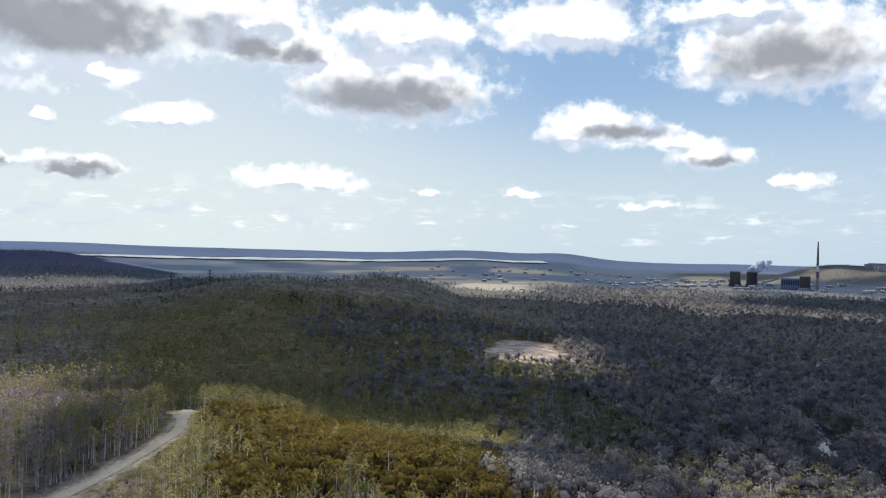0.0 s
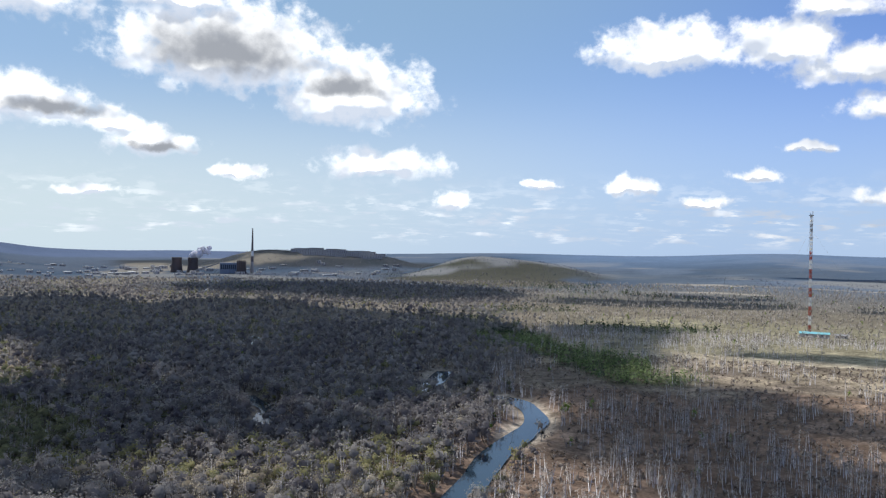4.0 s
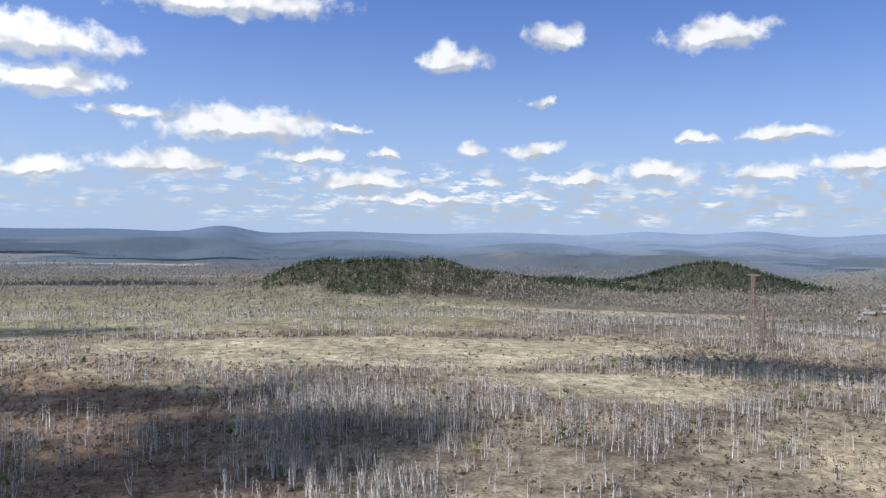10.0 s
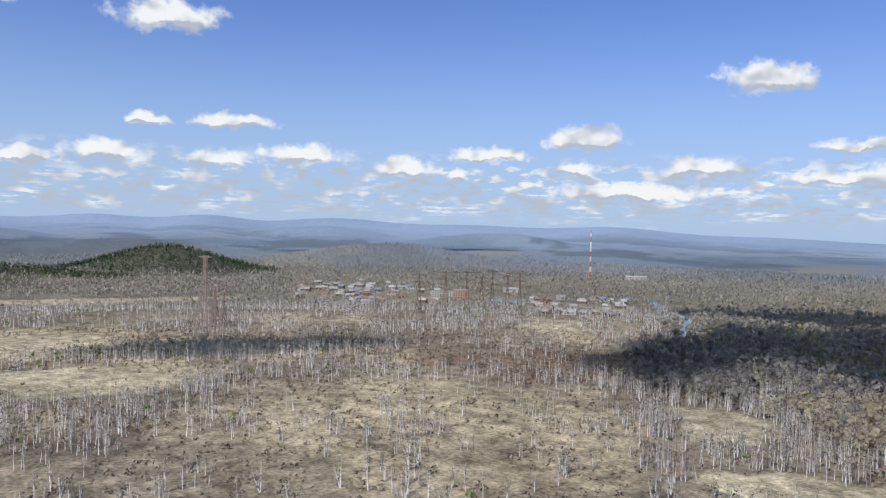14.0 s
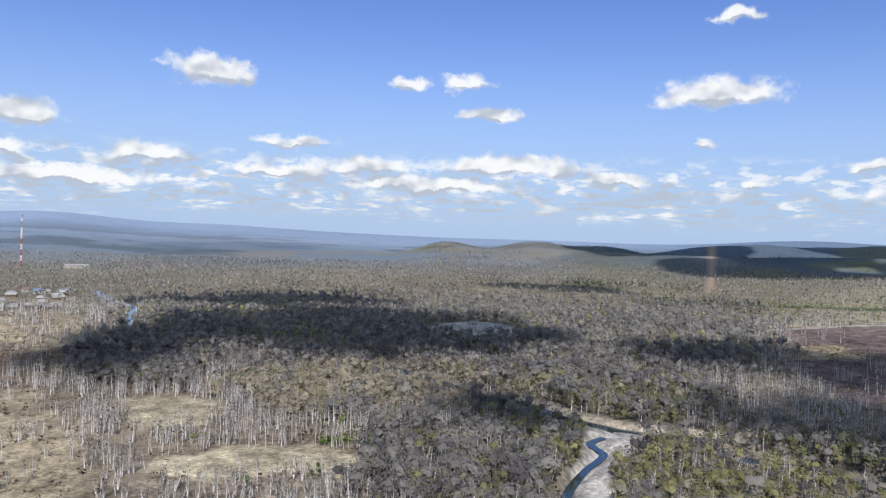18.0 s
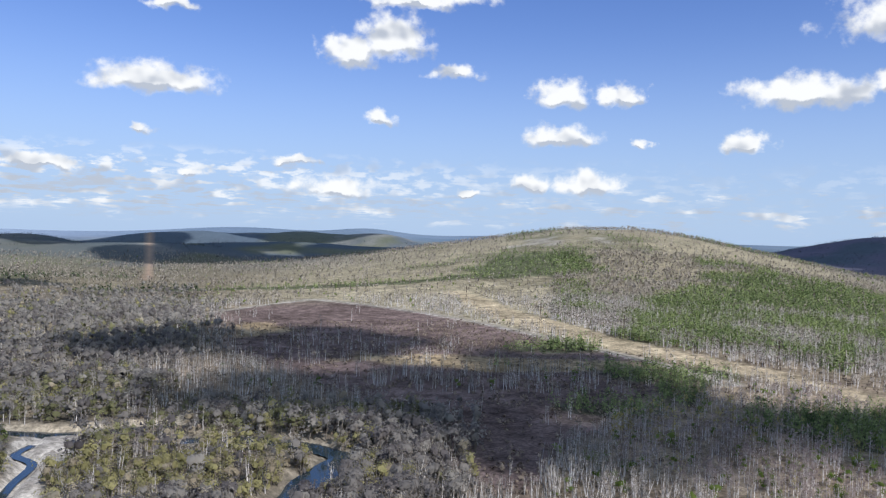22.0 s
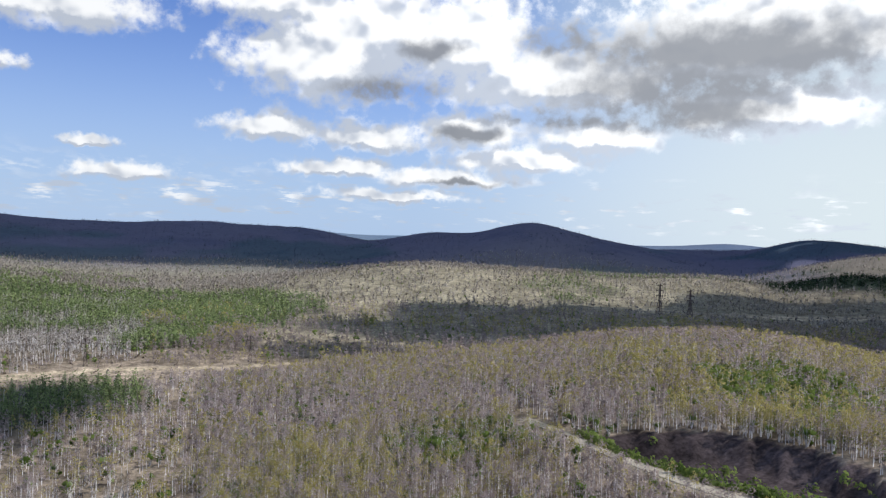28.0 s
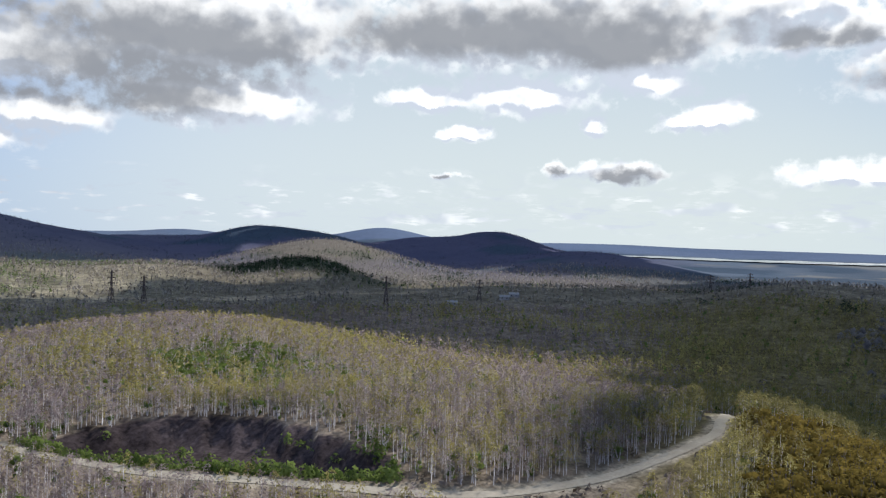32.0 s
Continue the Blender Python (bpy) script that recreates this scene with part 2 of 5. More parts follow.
    glow = node("ShaderNodeMix", (mth("MULTIPLY", soft(sunward, 0.28, 0.84), mth("MULTIPLY_ADD", soft(el, 13.0, 2.0), 0.68, 0.06)),), data_type="RGBA")
    nt.links.new(veil.outputs[2], glow.inputs[6])
    glow.inputs[7].default_value = (0.77, 0.87, 0.84, 1)           # thin bright air round the sun
    south_east = node("ShaderNodeVectorMath", (coord, tuple(bearing(322, 1.0, 0.06))), operation="DOT_PRODUCT").outputs["Value"]
    cirrus = node("ShaderNodeMix", (mth("MULTIPLY", soft(south_east, 0.7, 0.99), 0.62),), data_type="RGBA")
    nt.links.new(glow.outputs[2], cirrus.inputs[6])
    cirrus.inputs[7].default_value = (0.86, 0.93, 0.92, 1)        # thin high cloud in the south-east
    air = cirrus.outputs[2]
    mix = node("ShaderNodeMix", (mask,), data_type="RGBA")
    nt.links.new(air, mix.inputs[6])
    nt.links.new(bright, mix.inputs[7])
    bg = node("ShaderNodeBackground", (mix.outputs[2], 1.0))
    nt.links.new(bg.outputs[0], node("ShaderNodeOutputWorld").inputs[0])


SKY, CLOUD_LIGHT = 0.098, 1.03
make_world()
sun = new("sun", bpy.data.lights.new("sun", "SUN"))
sun.data.energy, sun.data.angle, sun.data.color = 4.4, radians(0.53), (1.0, 0.965, 0.93)
sun.matrix_world = look(SUN_DIR * 4000, (0, 0, 0))


# ---- noise and shapes on the land ----
def lattice(ix, iy, seed):
    h = (ix * 374761393 + iy * 668265263 + seed * 1442695041) & 0x7FFFFFFF
    h = ((h ^ (h >> 13)) * 1274126177) & 0x7FFFFFFF
    return ((h ^ (h >> 16)) & 0xFFFF) / 65535.0


def noise2(x, y, size, seed=0, octaves=4):
    """Soft fractal noise over the plan, -1 to 1."""
    out, amp, tot = 0.0, 1.0, 0.0
    for o in range(octaves):
        u, v = x / size, y / size
        iu, iv = np.floor(u).astype(np.int64), np.floor(v).astype(np.int64)
        fu, fv = u - iu, v - iv
        fu, fv = fu * fu * (3 - 2 * fu), fv * fv * (3 - 2 * fv)
        a, b = lattice(iu, iv, seed + o), lattice(iu + 1, iv, seed + o)
        c, d = lattice(iu, iv + 1, seed + o), lattice(iu + 1, iv + 1, seed + o)
        out = out + amp * ((a + (b - a) * fu) * (1 - fv) + (c + (d - c) * fu) * fv)
        tot, amp, size = tot + amp, amp * 0.5, size * 0.5
    return out / tot * 2 - 1


def smooth(v, a, b):
    s = np.clip((v - a) / (b - a), 0, 1)
    return s * s * (3 - 2 * s)


def polar(x, y):
    return np.degrees(np.arctan2(x, y)) % 360, np.hypot(x, y)


def turn(a, b):
    return (a - b + 180) % 360 - 180


# hills: bearing, distance, height, half depth along the view, half width across it
HILLS_NEAR = [
    (300, 500, 36, 165, 108), (286, 380, 15, 130, 70), (321, 340, 30, 95, 90), (341, 308, 31, 66, 52), (354, 235, 29, 62, 62), (312, 245, 27, 100, 120)]
HILLS_WEST = [
    (25.3, 3450, 85, 280, 170), (29.2, 3450, 86, 280, 160), (33.0, 3450, 74, 280, 170), (40.8, 2900, 72, 260, 150), (44.8, 2900, 62, 260, 190),
    (88.6, 1400, 50, 120, 70), (93.0, 1430, 53, 130, 80), (97.2, 1430, 55, 120, 60), (101.5, 1440, 30, 100, 70), (107, 1500, 22, 90, 100),
    (117.2, 1750, 53, 110, 105), (185, 1400, 12, 150, 170), (177.8, 2900, 66, 420, 120), (183.9, 2900, 76, 420, 150), (189, 2900, 62, 380, 170)]
# far folds of the land in the west and north
HILLS_FOLDS = [
    (78, 3300, 82, 200, 300), (92, 3500, 86, 160, 420), (105, 3300, 84, 150, 380),
    (104, 2500, 58, 120, 260), (115, 2500, 62, 110, 250), (133, 2350, 62, 120, 240), (141, 3300, 96, 170, 330), (128, 3600, 112, 170, 380),
    (199, 3300, 86, 220, 300), (207, 3500, 96, 220, 330), (213, 3300, 96, 200, 170), (196, 2500, 48, 170, 300), (206, 2700, 56, 150, 420)]
HILLS_EAST = [
    (229.5, 2200, 121, 640, 300), (221, 2300, 74, 620, 320), (236, 2100, 78, 560, 260), (247.5, 3200, 122, 420, 300),
    (254, 3200, 98, 400, 300), (261, 3200, 112, 380, 260), (268, 3200, 104, 380, 280), (279, 2950, 112, 360, 220),
    (285.8, 2800, 152, 380, 200), (291, 2850, 96, 360, 230), (278.5, 1400, 46, 210, 190), (288, 1500, 34, 190, 170)]
HILLS_SOUTH = [
    (262, 3350, 86, 480, 800), (300, 3250, 86, 420, 560), (322, 3350, 84, 420, 420), (297, 1400, 34, 190, 150), (305.6, 3000, 122, 340, 180), (310, 3000, 100, 320, 170), (310.2, 2350, 88, 330, 190),
    (323, 3300, 122, 360, 190), (317, 3300, 92, 360, 220), (330, 2700, 70, 360, 220), (308.5, 1450, 54, 130, 100), (300, 1500, 30, 130, 120),
    (322, 1250, 24, 200, 160), (333, 1250, 26, 210, 150), (345, 1150, 54, 190, 130), (354, 1200, 58, 170, 85)]
# swells of the skyline, by bearing, degrees up and half width in degrees
SKYLINE = [
    (300, 0.32, 3), (314.5, 0.90, 3.5), (331, 0.18, 7), (346, 0.06, 6), (0, 0.34, 5), (7, 0.28, 2.5), (14, -0.23, 5), (24, -0.18, 6),
    (34, -0.12, 5), (44, 0.07, 5), (62, 0.38, 6), (74, 0.35, 6), (81.5, 0.60, 2.2), (90, 0.48, 6), (103, 0.62, 7), (113, 0.75, 4),
    (119.8, 0.85, 3.5), (129, 0.95, 6), (140, 0.65, 6), (150, 0.72, 5), (160, 0.25, 6), (178, -0.24, 9), (192, -0.25, 7), (203, 0.32, 5),
    (212, 0.45, 3), (226, 0.26, 7), (262.3, 0.63, 2), (267, 0.55, 4), (280, 0.21, 8)]


def skyline(az):
    el = -0.15 + 0.0 * az
    for a, up, w in SKYLINE:
        el = el + up * np.exp(-(turn(az, a) / w) ** 2)
    return el


RIVER = [(38.6, 640), (38.0, 600), (37.3, 556), (39.4, 535), (42.0, 531), (44.2, 516), (45.5, 466), (44.5, 427), (42.5, 383), (41.0, 338), (39.9, 314), (36, 260)]
RIVER_SIDE = [(24.0, 535), (24.6, 515), (25.5, 495), (25.3, 465), (24.6, 440)]
RIVER_POOL = [(24.1, 900), (24.7, 862), (24.4, 815)]
RIVER_BACK = [(152.5, 1250), (153.5, 1105), (154.8, 1000), (155.3, 903), (154.5, 819), (155.9, 770), (162.2, 699), (168, 659), (172.3, 580), (177, 514), (179.7, 478), (183.3, 458), (186, 430), (190.5, 407), (194, 404), (199, 410)]
CREEK = [(189.6, 392), (188.6, 378), (189.6, 360), (188.4, 335), (187.2, 305), (186.4, 270)]
RIVER_EAST = [(199, 378), (204, 374), (208, 360), (210.6, 343), (209.6, 326), (208, 308), (207, 290), (203, 250)]
ROAD_HILL = [(286, 335), (288.3, 315), (290.8, 292), (294.8, 264), (299.3, 242), (305.9, 227), (312, 219), (318, 216), (323.2, 220), (328.6, 233), (332.7, 247), (336.8, 268), (339.0, 287), (339.4, 306), (339.7, 336), (339.0, 372)]
TRACK = [(197, 850), (200.4, 895), (204.5, 964), (208.2, 1019), (214.1, 905), (220.3, 795), (228.1, 670), (233.1, 612), (236.4, 573), (239, 548)]
STRIP = [(218.6, 1058), (221.9, 870), (228, 727), (233, 662), (237, 630), (241.4, 600), (245.4, 568), (249.2, 543), (252.8, 555), (258.4, 562), (262.6, 561), (266, 567), (269.8, 583)]
STRIP_HILL = [(290, 1060), (294.4, 1080), (298.6, 1078), (302.7, 1107), (310.4, 1213), (317.4, 1166)]
# rim of the quarry bank, distance by bearing, and the road below it
RIM = ((288, 291, 295, 299, 301.5, 305.7, 310, 314.4, 317, 320), (310, 306, 315, 317, 313, 299, 272, 246, 230, 224))
FOOT = ((288, 290.8, 294.8, 299.3, 305.9, 312, 318), (318, 292, 264, 242, 227, 219, 216))


def way_distance(x, y, way):
    """Distance from points of the plan to a way given by bearings and distances."""
    pts = [bearing(a, r) for a, r in way]
    best = np.full(np.shape(x), 1e9)
    for p, q in zip(pts, pts[1:]):
        d = q - p
        s = np.clip(((x - p.x) * d.x + (y - p.y) * d.y) / max(d.x * d.x + d.y * d.y, 1e-6), 0, 1)
        best = np.minimum(best, np.hypot(x - p.x - s * d.x, y - p.y - s * d.y))
    return best


def patch(x, y, az, r, wide, deep, rough=0.35, size=70.0, seed=3):
    """1 inside an uneven oval of the plan round a bearing and distance, 0 outside."""
    c, a = bearing(az, r), radians(az)
    dx, dy = x - c.x, y - c.y
    u, v = (dx * math.cos(a) - dy * math.sin(a)) / wide, (dx * math.sin(a) + dy * math.cos(a)) / deep
    d = np.hypot(u, v) + rough * noise2(x, y, size, seed)
    return smooth(d, 1.12, 0.88)


def height(x, y):
    az, r = polar(x, y)
    hill = np.zeros(np.shape(x))
    for a, d, h, deep, wide in HILLS_NEAR + HILLS_WEST + HILLS_FOLDS + HILLS_EAST + HILLS_SOUTH:
        c, t = bearing(a, d), radians(a)
        dx, dy = x - c.x, y - c.y
        u, v = (dx * math.cos(t) - dy * math.sin(t)) / wide, (dx * math.sin(t) + dy * math.cos(t)) / deep
        hill = hill + (h * np.exp(-0.5 * (u * u + v * v))) ** 2.5
    hill = hill ** 0.4
    s = np.clip((r - 1900) / 2700, 0, 1)
    el = -3.01 + (skyline(az) + 3.01) * s ** 0.75 - 3.0 * np.clip((r - 4600) / 400, 0, 1) ** 2
    far = np.maximum(100 + r * np.tan(np.radians(el)), 0) * smooth(r, 1900, 2300)
    roll = smooth(r, 700, 3000) * (9 * noise2(x, y, 620, 11) + 3 * noise2(x, y, 210, 12)) * smooth(r, 4800, 4200)
    z = np.maximum(far, hill) + roll
    z = z + 0.5 * noise2(x, y, 40, 5) + hill * (0.05 * noise2(x, y, 150, 9) + 0.07 * noise2(x, y, 420, 10)) * smooth(r, 700, 1200)
    for way, w in ((RIVER, 13), (RIVER_SIDE, 7), (RIVER_POOL, 7), (RIVER_BACK, 7), (RIVER_EAST, 8), (CREEK, 4)):
        z = z - (z + 2.2) * smooth(way_distance(x, y, way), w * 1.6, w * 0.6)
    # the quarry bank cut into the near hill
    return z - 7.5 * quarry(az, r, 27.0)


def rim_line(az):
    """Distance of the uneven quarry rim by bearing."""
    return np.interp(az, *RIM) + 2.6 * np.sin(az * 2.1) + 1.9 * np.sin(az * 5.3 + 1.0) + 1.2 * np.sin(az * 11.0)


def quarry(az, r, slope):
    rim, foot = rim_line(az), np.interp(az, *FOOT)
    return smooth(r, rim, rim - slope) * smooth(r, foot + 5, foot + 15) * smooth(az, 290.2, 292.5) * smooth(az, 317, 314.5)


def hill_part(x, y):
    """Height of the nearer hills alone."""
    hill = np.zeros(np.shape(x))
    for a, d, h, deep, wide in HILLS_EAST[:3] + HILLS_WEST[5:11] + HILLS_WEST[12:] + HILLS_EAST[10:] + HILLS_SOUTH[3:4] + HILLS_SOUTH[6:7]:
        c, t = bearing(a, d), radians(a)
        dx, dy = x - c.x, y - c.y
        u, v = (dx * math.cos(t) - dy * math.sin(t)) / wide, (dx * math.sin(t) + dy * math.cos(t)) / deep
        hill = np.maximum(hill, 100 * np.exp(-0.5 * (u * u + v * v)))
    return hill


# ---- land cover ----
def cover(x, y):
    """Soil and grass colours, far haze painted in, and how thickly each kind of tree stands there."""
    az, r = polar(x, y)
    n1, n2, n3 = noise2(x, y, 160, 21), noise2(x, y, 45, 22), noise2(x, y, 420, 23)
    one = np.ones(np.shape(x))
    inside = lambda a, b, s=3.0: smooth(turn(az, a), -s, s) * smooth(turn(az, b), s, -s)
    flood = np.maximum(smooth(turn(az + 5 * n1 + 4 * n2, 6), -3, 3) * smooth(turn(az, 44), 3, -3) * smooth(r, 215, 245) * smooth(r, 2500, 2100), smooth(turn(az + 5 * n1 + 3 * n2, 351), -4, 4) * smooth(turn(az, 6), 3, -3) * smooth(r, 420, 520) * smooth(r, 1000, 900))
    flood = np.maximum(flood, inside(155, 200) * smooth(r + 60 * n1, 545, 590) * smooth(r, 1350, 1150))
    flood = np.maximum(flood, inside(176, 219) * smooth(r + 50 * n1, 430, 400))
    flood = np.maximum(flood, patch(x, y, 156, 600, 50, 115))
    flood = np.maximum(flood, patch(x, y, 172, 480, 92, 85, 0.3, 40))
    flood = np.maximum(flood, patch(x, y, 187, 490, 105, 90, 0.4, 50))
    flood = np.maximum(flood, patch(x, y, 178, 330, 42, 70, 0.3, 40))
    flood = np.where((np.abs(turn(az, 45)) < 40) & (r < 660), flood * smooth(way_distance(x, y, RIVER) * np.sign(turn(az, 42)), 30, -10), flood)
    edge = np.interp(az, (200, 206, 212, 217, 219, 224.7, 228, 234, 237), (680, 520, 440, 385, 310, 300, 365, 455, 520)) + 25 * n2
    brown = smooth(turn(az + 4 * n1 + 2 * n2, 202), -3, 3) * smooth(turn(az, 237), 1.5, -1.5) * smooth(r, edge - 15, edge + 15) * smooth(r, np.interp(az, (200, 204.5, 208.2, 214, 220, 228, 236.4), (890, 960, 1015, 903, 793, 668, 571)), np.interp(az, (200, 204.5, 208.2, 214, 220, 228, 236.4), (880, 950, 1005, 893, 783, 658, 561)))
    belt = np.maximum(patch(x, y, 222, 505, 105, 40, 0.6, 40), patch(x, y, 211, 610, 75, 70, 0.7, 50))
    hills = np.maximum(smooth(turn(az, 258), -5, 5) * smooth(turn(az + 5 * n1 + 4 * n2, 6), 3, -3) * smooth(r, 1100, 900), patch(x, y, 257, 420, 180, 150))
    plain = inside(44, 152) * smooth(r, 1000, 880)
    meadow = np.maximum(patch(x, y, 94, 672, 250, 88, 0.18), patch(x, y, 111, 530, 95, 45, 0.25))
    meadow = np.maximum(meadow, patch(x, y, 60, 795, 150, 22))
    meadow = np.maximum(meadow, np.maximum(patch(x, y, 165, 328, 42, 24, 0.7, 26), patch(x, y, 158.5, 425, 32, 40, 0.8, 26)))
    meadow = np.maximum(meadow, np.maximum(patch(x, y, 110, 1080, 260, 35), patch(x, y, 240.6, 290, 15, 9, 0.4, 12)))
    clearing = patch(x, y, 4.4, 775, 40, 85, 0.4, 50)
    wide = np.interp(az, (218, 222, 228, 233, 237, 241, 246, 250, 258, 266, 270), (12, 24, 28, 26, 22, 19, 15, 10, 8, 6, 5))
    strip = np.maximum(smooth(way_distance(x, y, STRIP) - wide + 5 * n2, 4, -4), 0.8 * smooth(way_distance(x, y, STRIP_HILL), 22, 12))
    trail = smooth(way_distance(x, y, TRACK), 7, 3)
    road = smooth(way_distance(x, y, ROAD_HILL), 5.5, 3.5)
    bank = np.maximum(smooth(way_distance(x, y, RIVER), 19, 9) * smooth(n2, -0.3, 0.2), smooth(way_distance(x, y, RIVER_BACK), 15, 8) * smooth(r, 470, 440))
    gravel = np.maximum(patch(x, y, 180, 790, 45, 70), np.maximum(patch(x, y, 190.2, 372, 15, 38, 0.25, 20), patch(x, y, 188.9, 305, 8, 50, 0.25, 20)))
    cut = smooth(np.abs(turn(az, 196.6)) * r * 0.01745, 13, 8) * smooth(r, 1400, 1500) * smooth(r, 4300, 4000)
    rock = np.maximum(patch(x, y, 226, 1700, 120, 90, 0.7, 50), patch(x, y, 177, 2700, 60, 70, 0.6, 60))
    marsh = smooth(noise2(az * r * 0.0032, r * 1.0, 95, 31), 0.36, 0.5) * inside(55, 95) * smooth(r, 1750, 1900) * smooth(r, 2900, 2600)
    marsh = np.maximum(marsh, patch(x, y, 2.8, 2250, 130, 240, 0.5, 90) * smooth(noise2(x * 0.5, y, 120, 33), -0.35, 0.0))
    town = np.maximum(patch(x, y, 129.5, 1180, 75, 130), patch(x, y, 137, 1150, 120, 90))
    town = np.maximum(town, patch(x, y, 147, 1060, 110, 70))
    pines = np.maximum(patch(x, y, 246, 1050, 290, 400, 1.0, 110) * smooth(noise2(x, y, 60, 46), -0.55, -0.1), patch(x, y, 250.5, 458, 70, 52, 0.8, 36))
    pines = np.maximum(pines, np.maximum(patch(x, y, 235.5, 535, 16, 60, 0.4, 30), patch(x, y, 230.5, 440, 30, 16, 0.4, 30)) * 0.7)
    pines = np.maximum(pines, smooth(way_distance(x, y, [(43, 880), (47, 790), (54, 630)]) + 26 * n2, 46, 30))
    pines = np.maximum(pines, patch(x, y, 53.5, 1060, 95, 50, 0.5, 50))
    pines = np.maximum(pines, patch(x, y, 91, 1390, 150, 190, 0.7, 60))
    pines = np.maximum(pines, patch(x, y, 117.5, 1740, 210, 200, 0.3, 60))
    pines = np.maximum(pines, patch(x, y, 106, 1480, 230, 60, 0.5, 60))
    pines = np.maximum(pines, 0.55 * patch(x, y, 97, 1400, 80, 170, 0.9, 50))
    pines = np.maximum(pines, patch(x, y, 209, 1200, 330, 26, 0.5, 60))
    pines = np.maximum(pines, patch(x, y, 222, 1230, 110, 40, 0.5, 60))
    pines = np.maximum(pines, patch(x, y, 242, 2050, 330, 110, 0.6, 80))
    pines = np.maximum(pines, patch(x, y, 224.5, 1350, 110, 170, 0.5, 60))
    pines = np.maximum(pines, patch(x, y, 265, 990, 95, 180, 0.8, 60))
    pines = np.maximum(pines, patch(x, y, 308, 1480, 120, 130, 0.4, 60))
    pines = np.maximum(pines, 0.6 * smooth(noise2(x, y, 190, 44), 0.28, 0.5) * smooth(r, 850, 1000) * (1 - inside(60, 165, 6)))
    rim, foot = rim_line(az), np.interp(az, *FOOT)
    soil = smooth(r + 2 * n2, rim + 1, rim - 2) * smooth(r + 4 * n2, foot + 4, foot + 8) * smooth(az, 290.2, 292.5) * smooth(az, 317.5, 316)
    bare = np.clip(soil + meadow + clearing + strip + trail + road + bank + gravel + cut + rock + marsh, 0, 1)

    def blend(a, b, w):
        return a + (np.array(b) - a) * np.asarray(w)[..., None]
    col = np.zeros(np.shape(x) + (3,)) + (0.19, 0.155, 0.115)
    col = blend(col, (0.315, 0.262, 0.178), plain * smooth(n1 + 0.7 * n2, -0.35, 0.25))
    wood = noise2(x, y, 90, 61) * 0.9 + noise2(x, y, 30, 62) * 0.6
    col = blend(col, (0.17, 0.14, 0.108), 0.6 * plain * smooth(wood, 0.0, 0.25))
    col = blend(col, (0.12, 0.10, 0.083), plain * smooth(noise2(x, y, 150, 27), 0.0, 0.25) * 0.5)
    col = blend(col, (0.17, 0.15, 0.12), flood)
    col = blend(col, (0.14, 0.107, 0.10), brown)
    col = blend(col, (0.30, 0.235, 0.15), brown * np.maximum(patch(x, y, 221, 570, 120, 26, 0.6, 40), patch(x, y, 203, 745, 40, 45, 0.5, 30)))
    col = blend(col, (0.245, 0.20, 0.148), hills)
    col = blend(col, (0.185, 0.162, 0.118), smooth(r, 900, 1100) * (1 - flood))
    col = blend(col, (0.28, 0.25, 0.175), inside(205, 300, 5) * smooth(r, 600, 800) * (1 - brown))
    col = blend(col, (0.165, 0.148, 0.118), inside(82, 160, 8) * smooth(r, 850, 1000) * smooth(r, 1700, 1400))
    col = blend(col, (0.25, 0.228, 0.145), 0.8 * inside(50, 104, 4) * smooth(r + 40 * n1, 780, 840) * smooth(r, 1300, 1200))
    col = blend(col, (0.15, 0.128, 0.06), 0.85 * hills * inside(334, 8, 4))
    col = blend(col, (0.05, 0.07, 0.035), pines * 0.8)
    col = blend(col, (0.18, 0.126, 0.09), 0.9 * np.maximum(patch(x, y, 57, 420, 170, 190, 0.5, 60), patch(x, y, 146, 590, 110, 70, 0.6, 50)))
    knoll = np.maximum(patch(x, y, 96, 1430, 320, 250, 0.1), patch(x, y, 117.2, 1750, 230, 230, 0.1))
    col = blend(col, (0.085, 0.08, 0.06), knoll)
    col = blend(col, (0.335, 0.288, 0.20), meadow)
    col = blend(col, (0.36, 0.30, 0.205), 0.85 * strip)
    col = blend(col, (0.50, 0.39, 0.30), clearing)
    col = blend(col, (0.52, 0.45, 0.34), np.maximum(marsh, 0.6 * bank))
    col = blend(col, (0.34, 0.25, 0.19), 0.85 * cut)
    col = blend(col, (0.38, 0.355, 0.32), np.maximum(gravel, trail))
    col = blend(col, (0.30, 0.28, 0.25), 0.8 * rock * smooth(n2, -0.1, 0.3))
    col = blend(col, (0.31, 0.27, 0.20), road)
    col = blend(col, (0.22, 0.19, 0.14), town * 0.6)
    # bare brown bank soil, darkened further for the shade on its face
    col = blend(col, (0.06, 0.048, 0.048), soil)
    # the far country: blue distance haze painted over woods, larch and pale marsh
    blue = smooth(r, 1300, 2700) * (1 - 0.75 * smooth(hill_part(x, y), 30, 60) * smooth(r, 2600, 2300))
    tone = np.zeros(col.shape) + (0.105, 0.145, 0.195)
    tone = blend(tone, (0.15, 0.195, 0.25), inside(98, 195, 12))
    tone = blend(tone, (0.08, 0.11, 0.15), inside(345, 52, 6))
    # south-east ridges are also coloured dark blue for the cloud shade on them
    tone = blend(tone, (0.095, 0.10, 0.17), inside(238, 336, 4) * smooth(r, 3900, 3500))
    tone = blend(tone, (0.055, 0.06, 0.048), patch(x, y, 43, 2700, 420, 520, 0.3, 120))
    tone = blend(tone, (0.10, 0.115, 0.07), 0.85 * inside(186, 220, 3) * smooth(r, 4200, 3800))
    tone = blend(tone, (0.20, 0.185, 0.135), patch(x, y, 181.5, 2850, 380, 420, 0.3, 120))
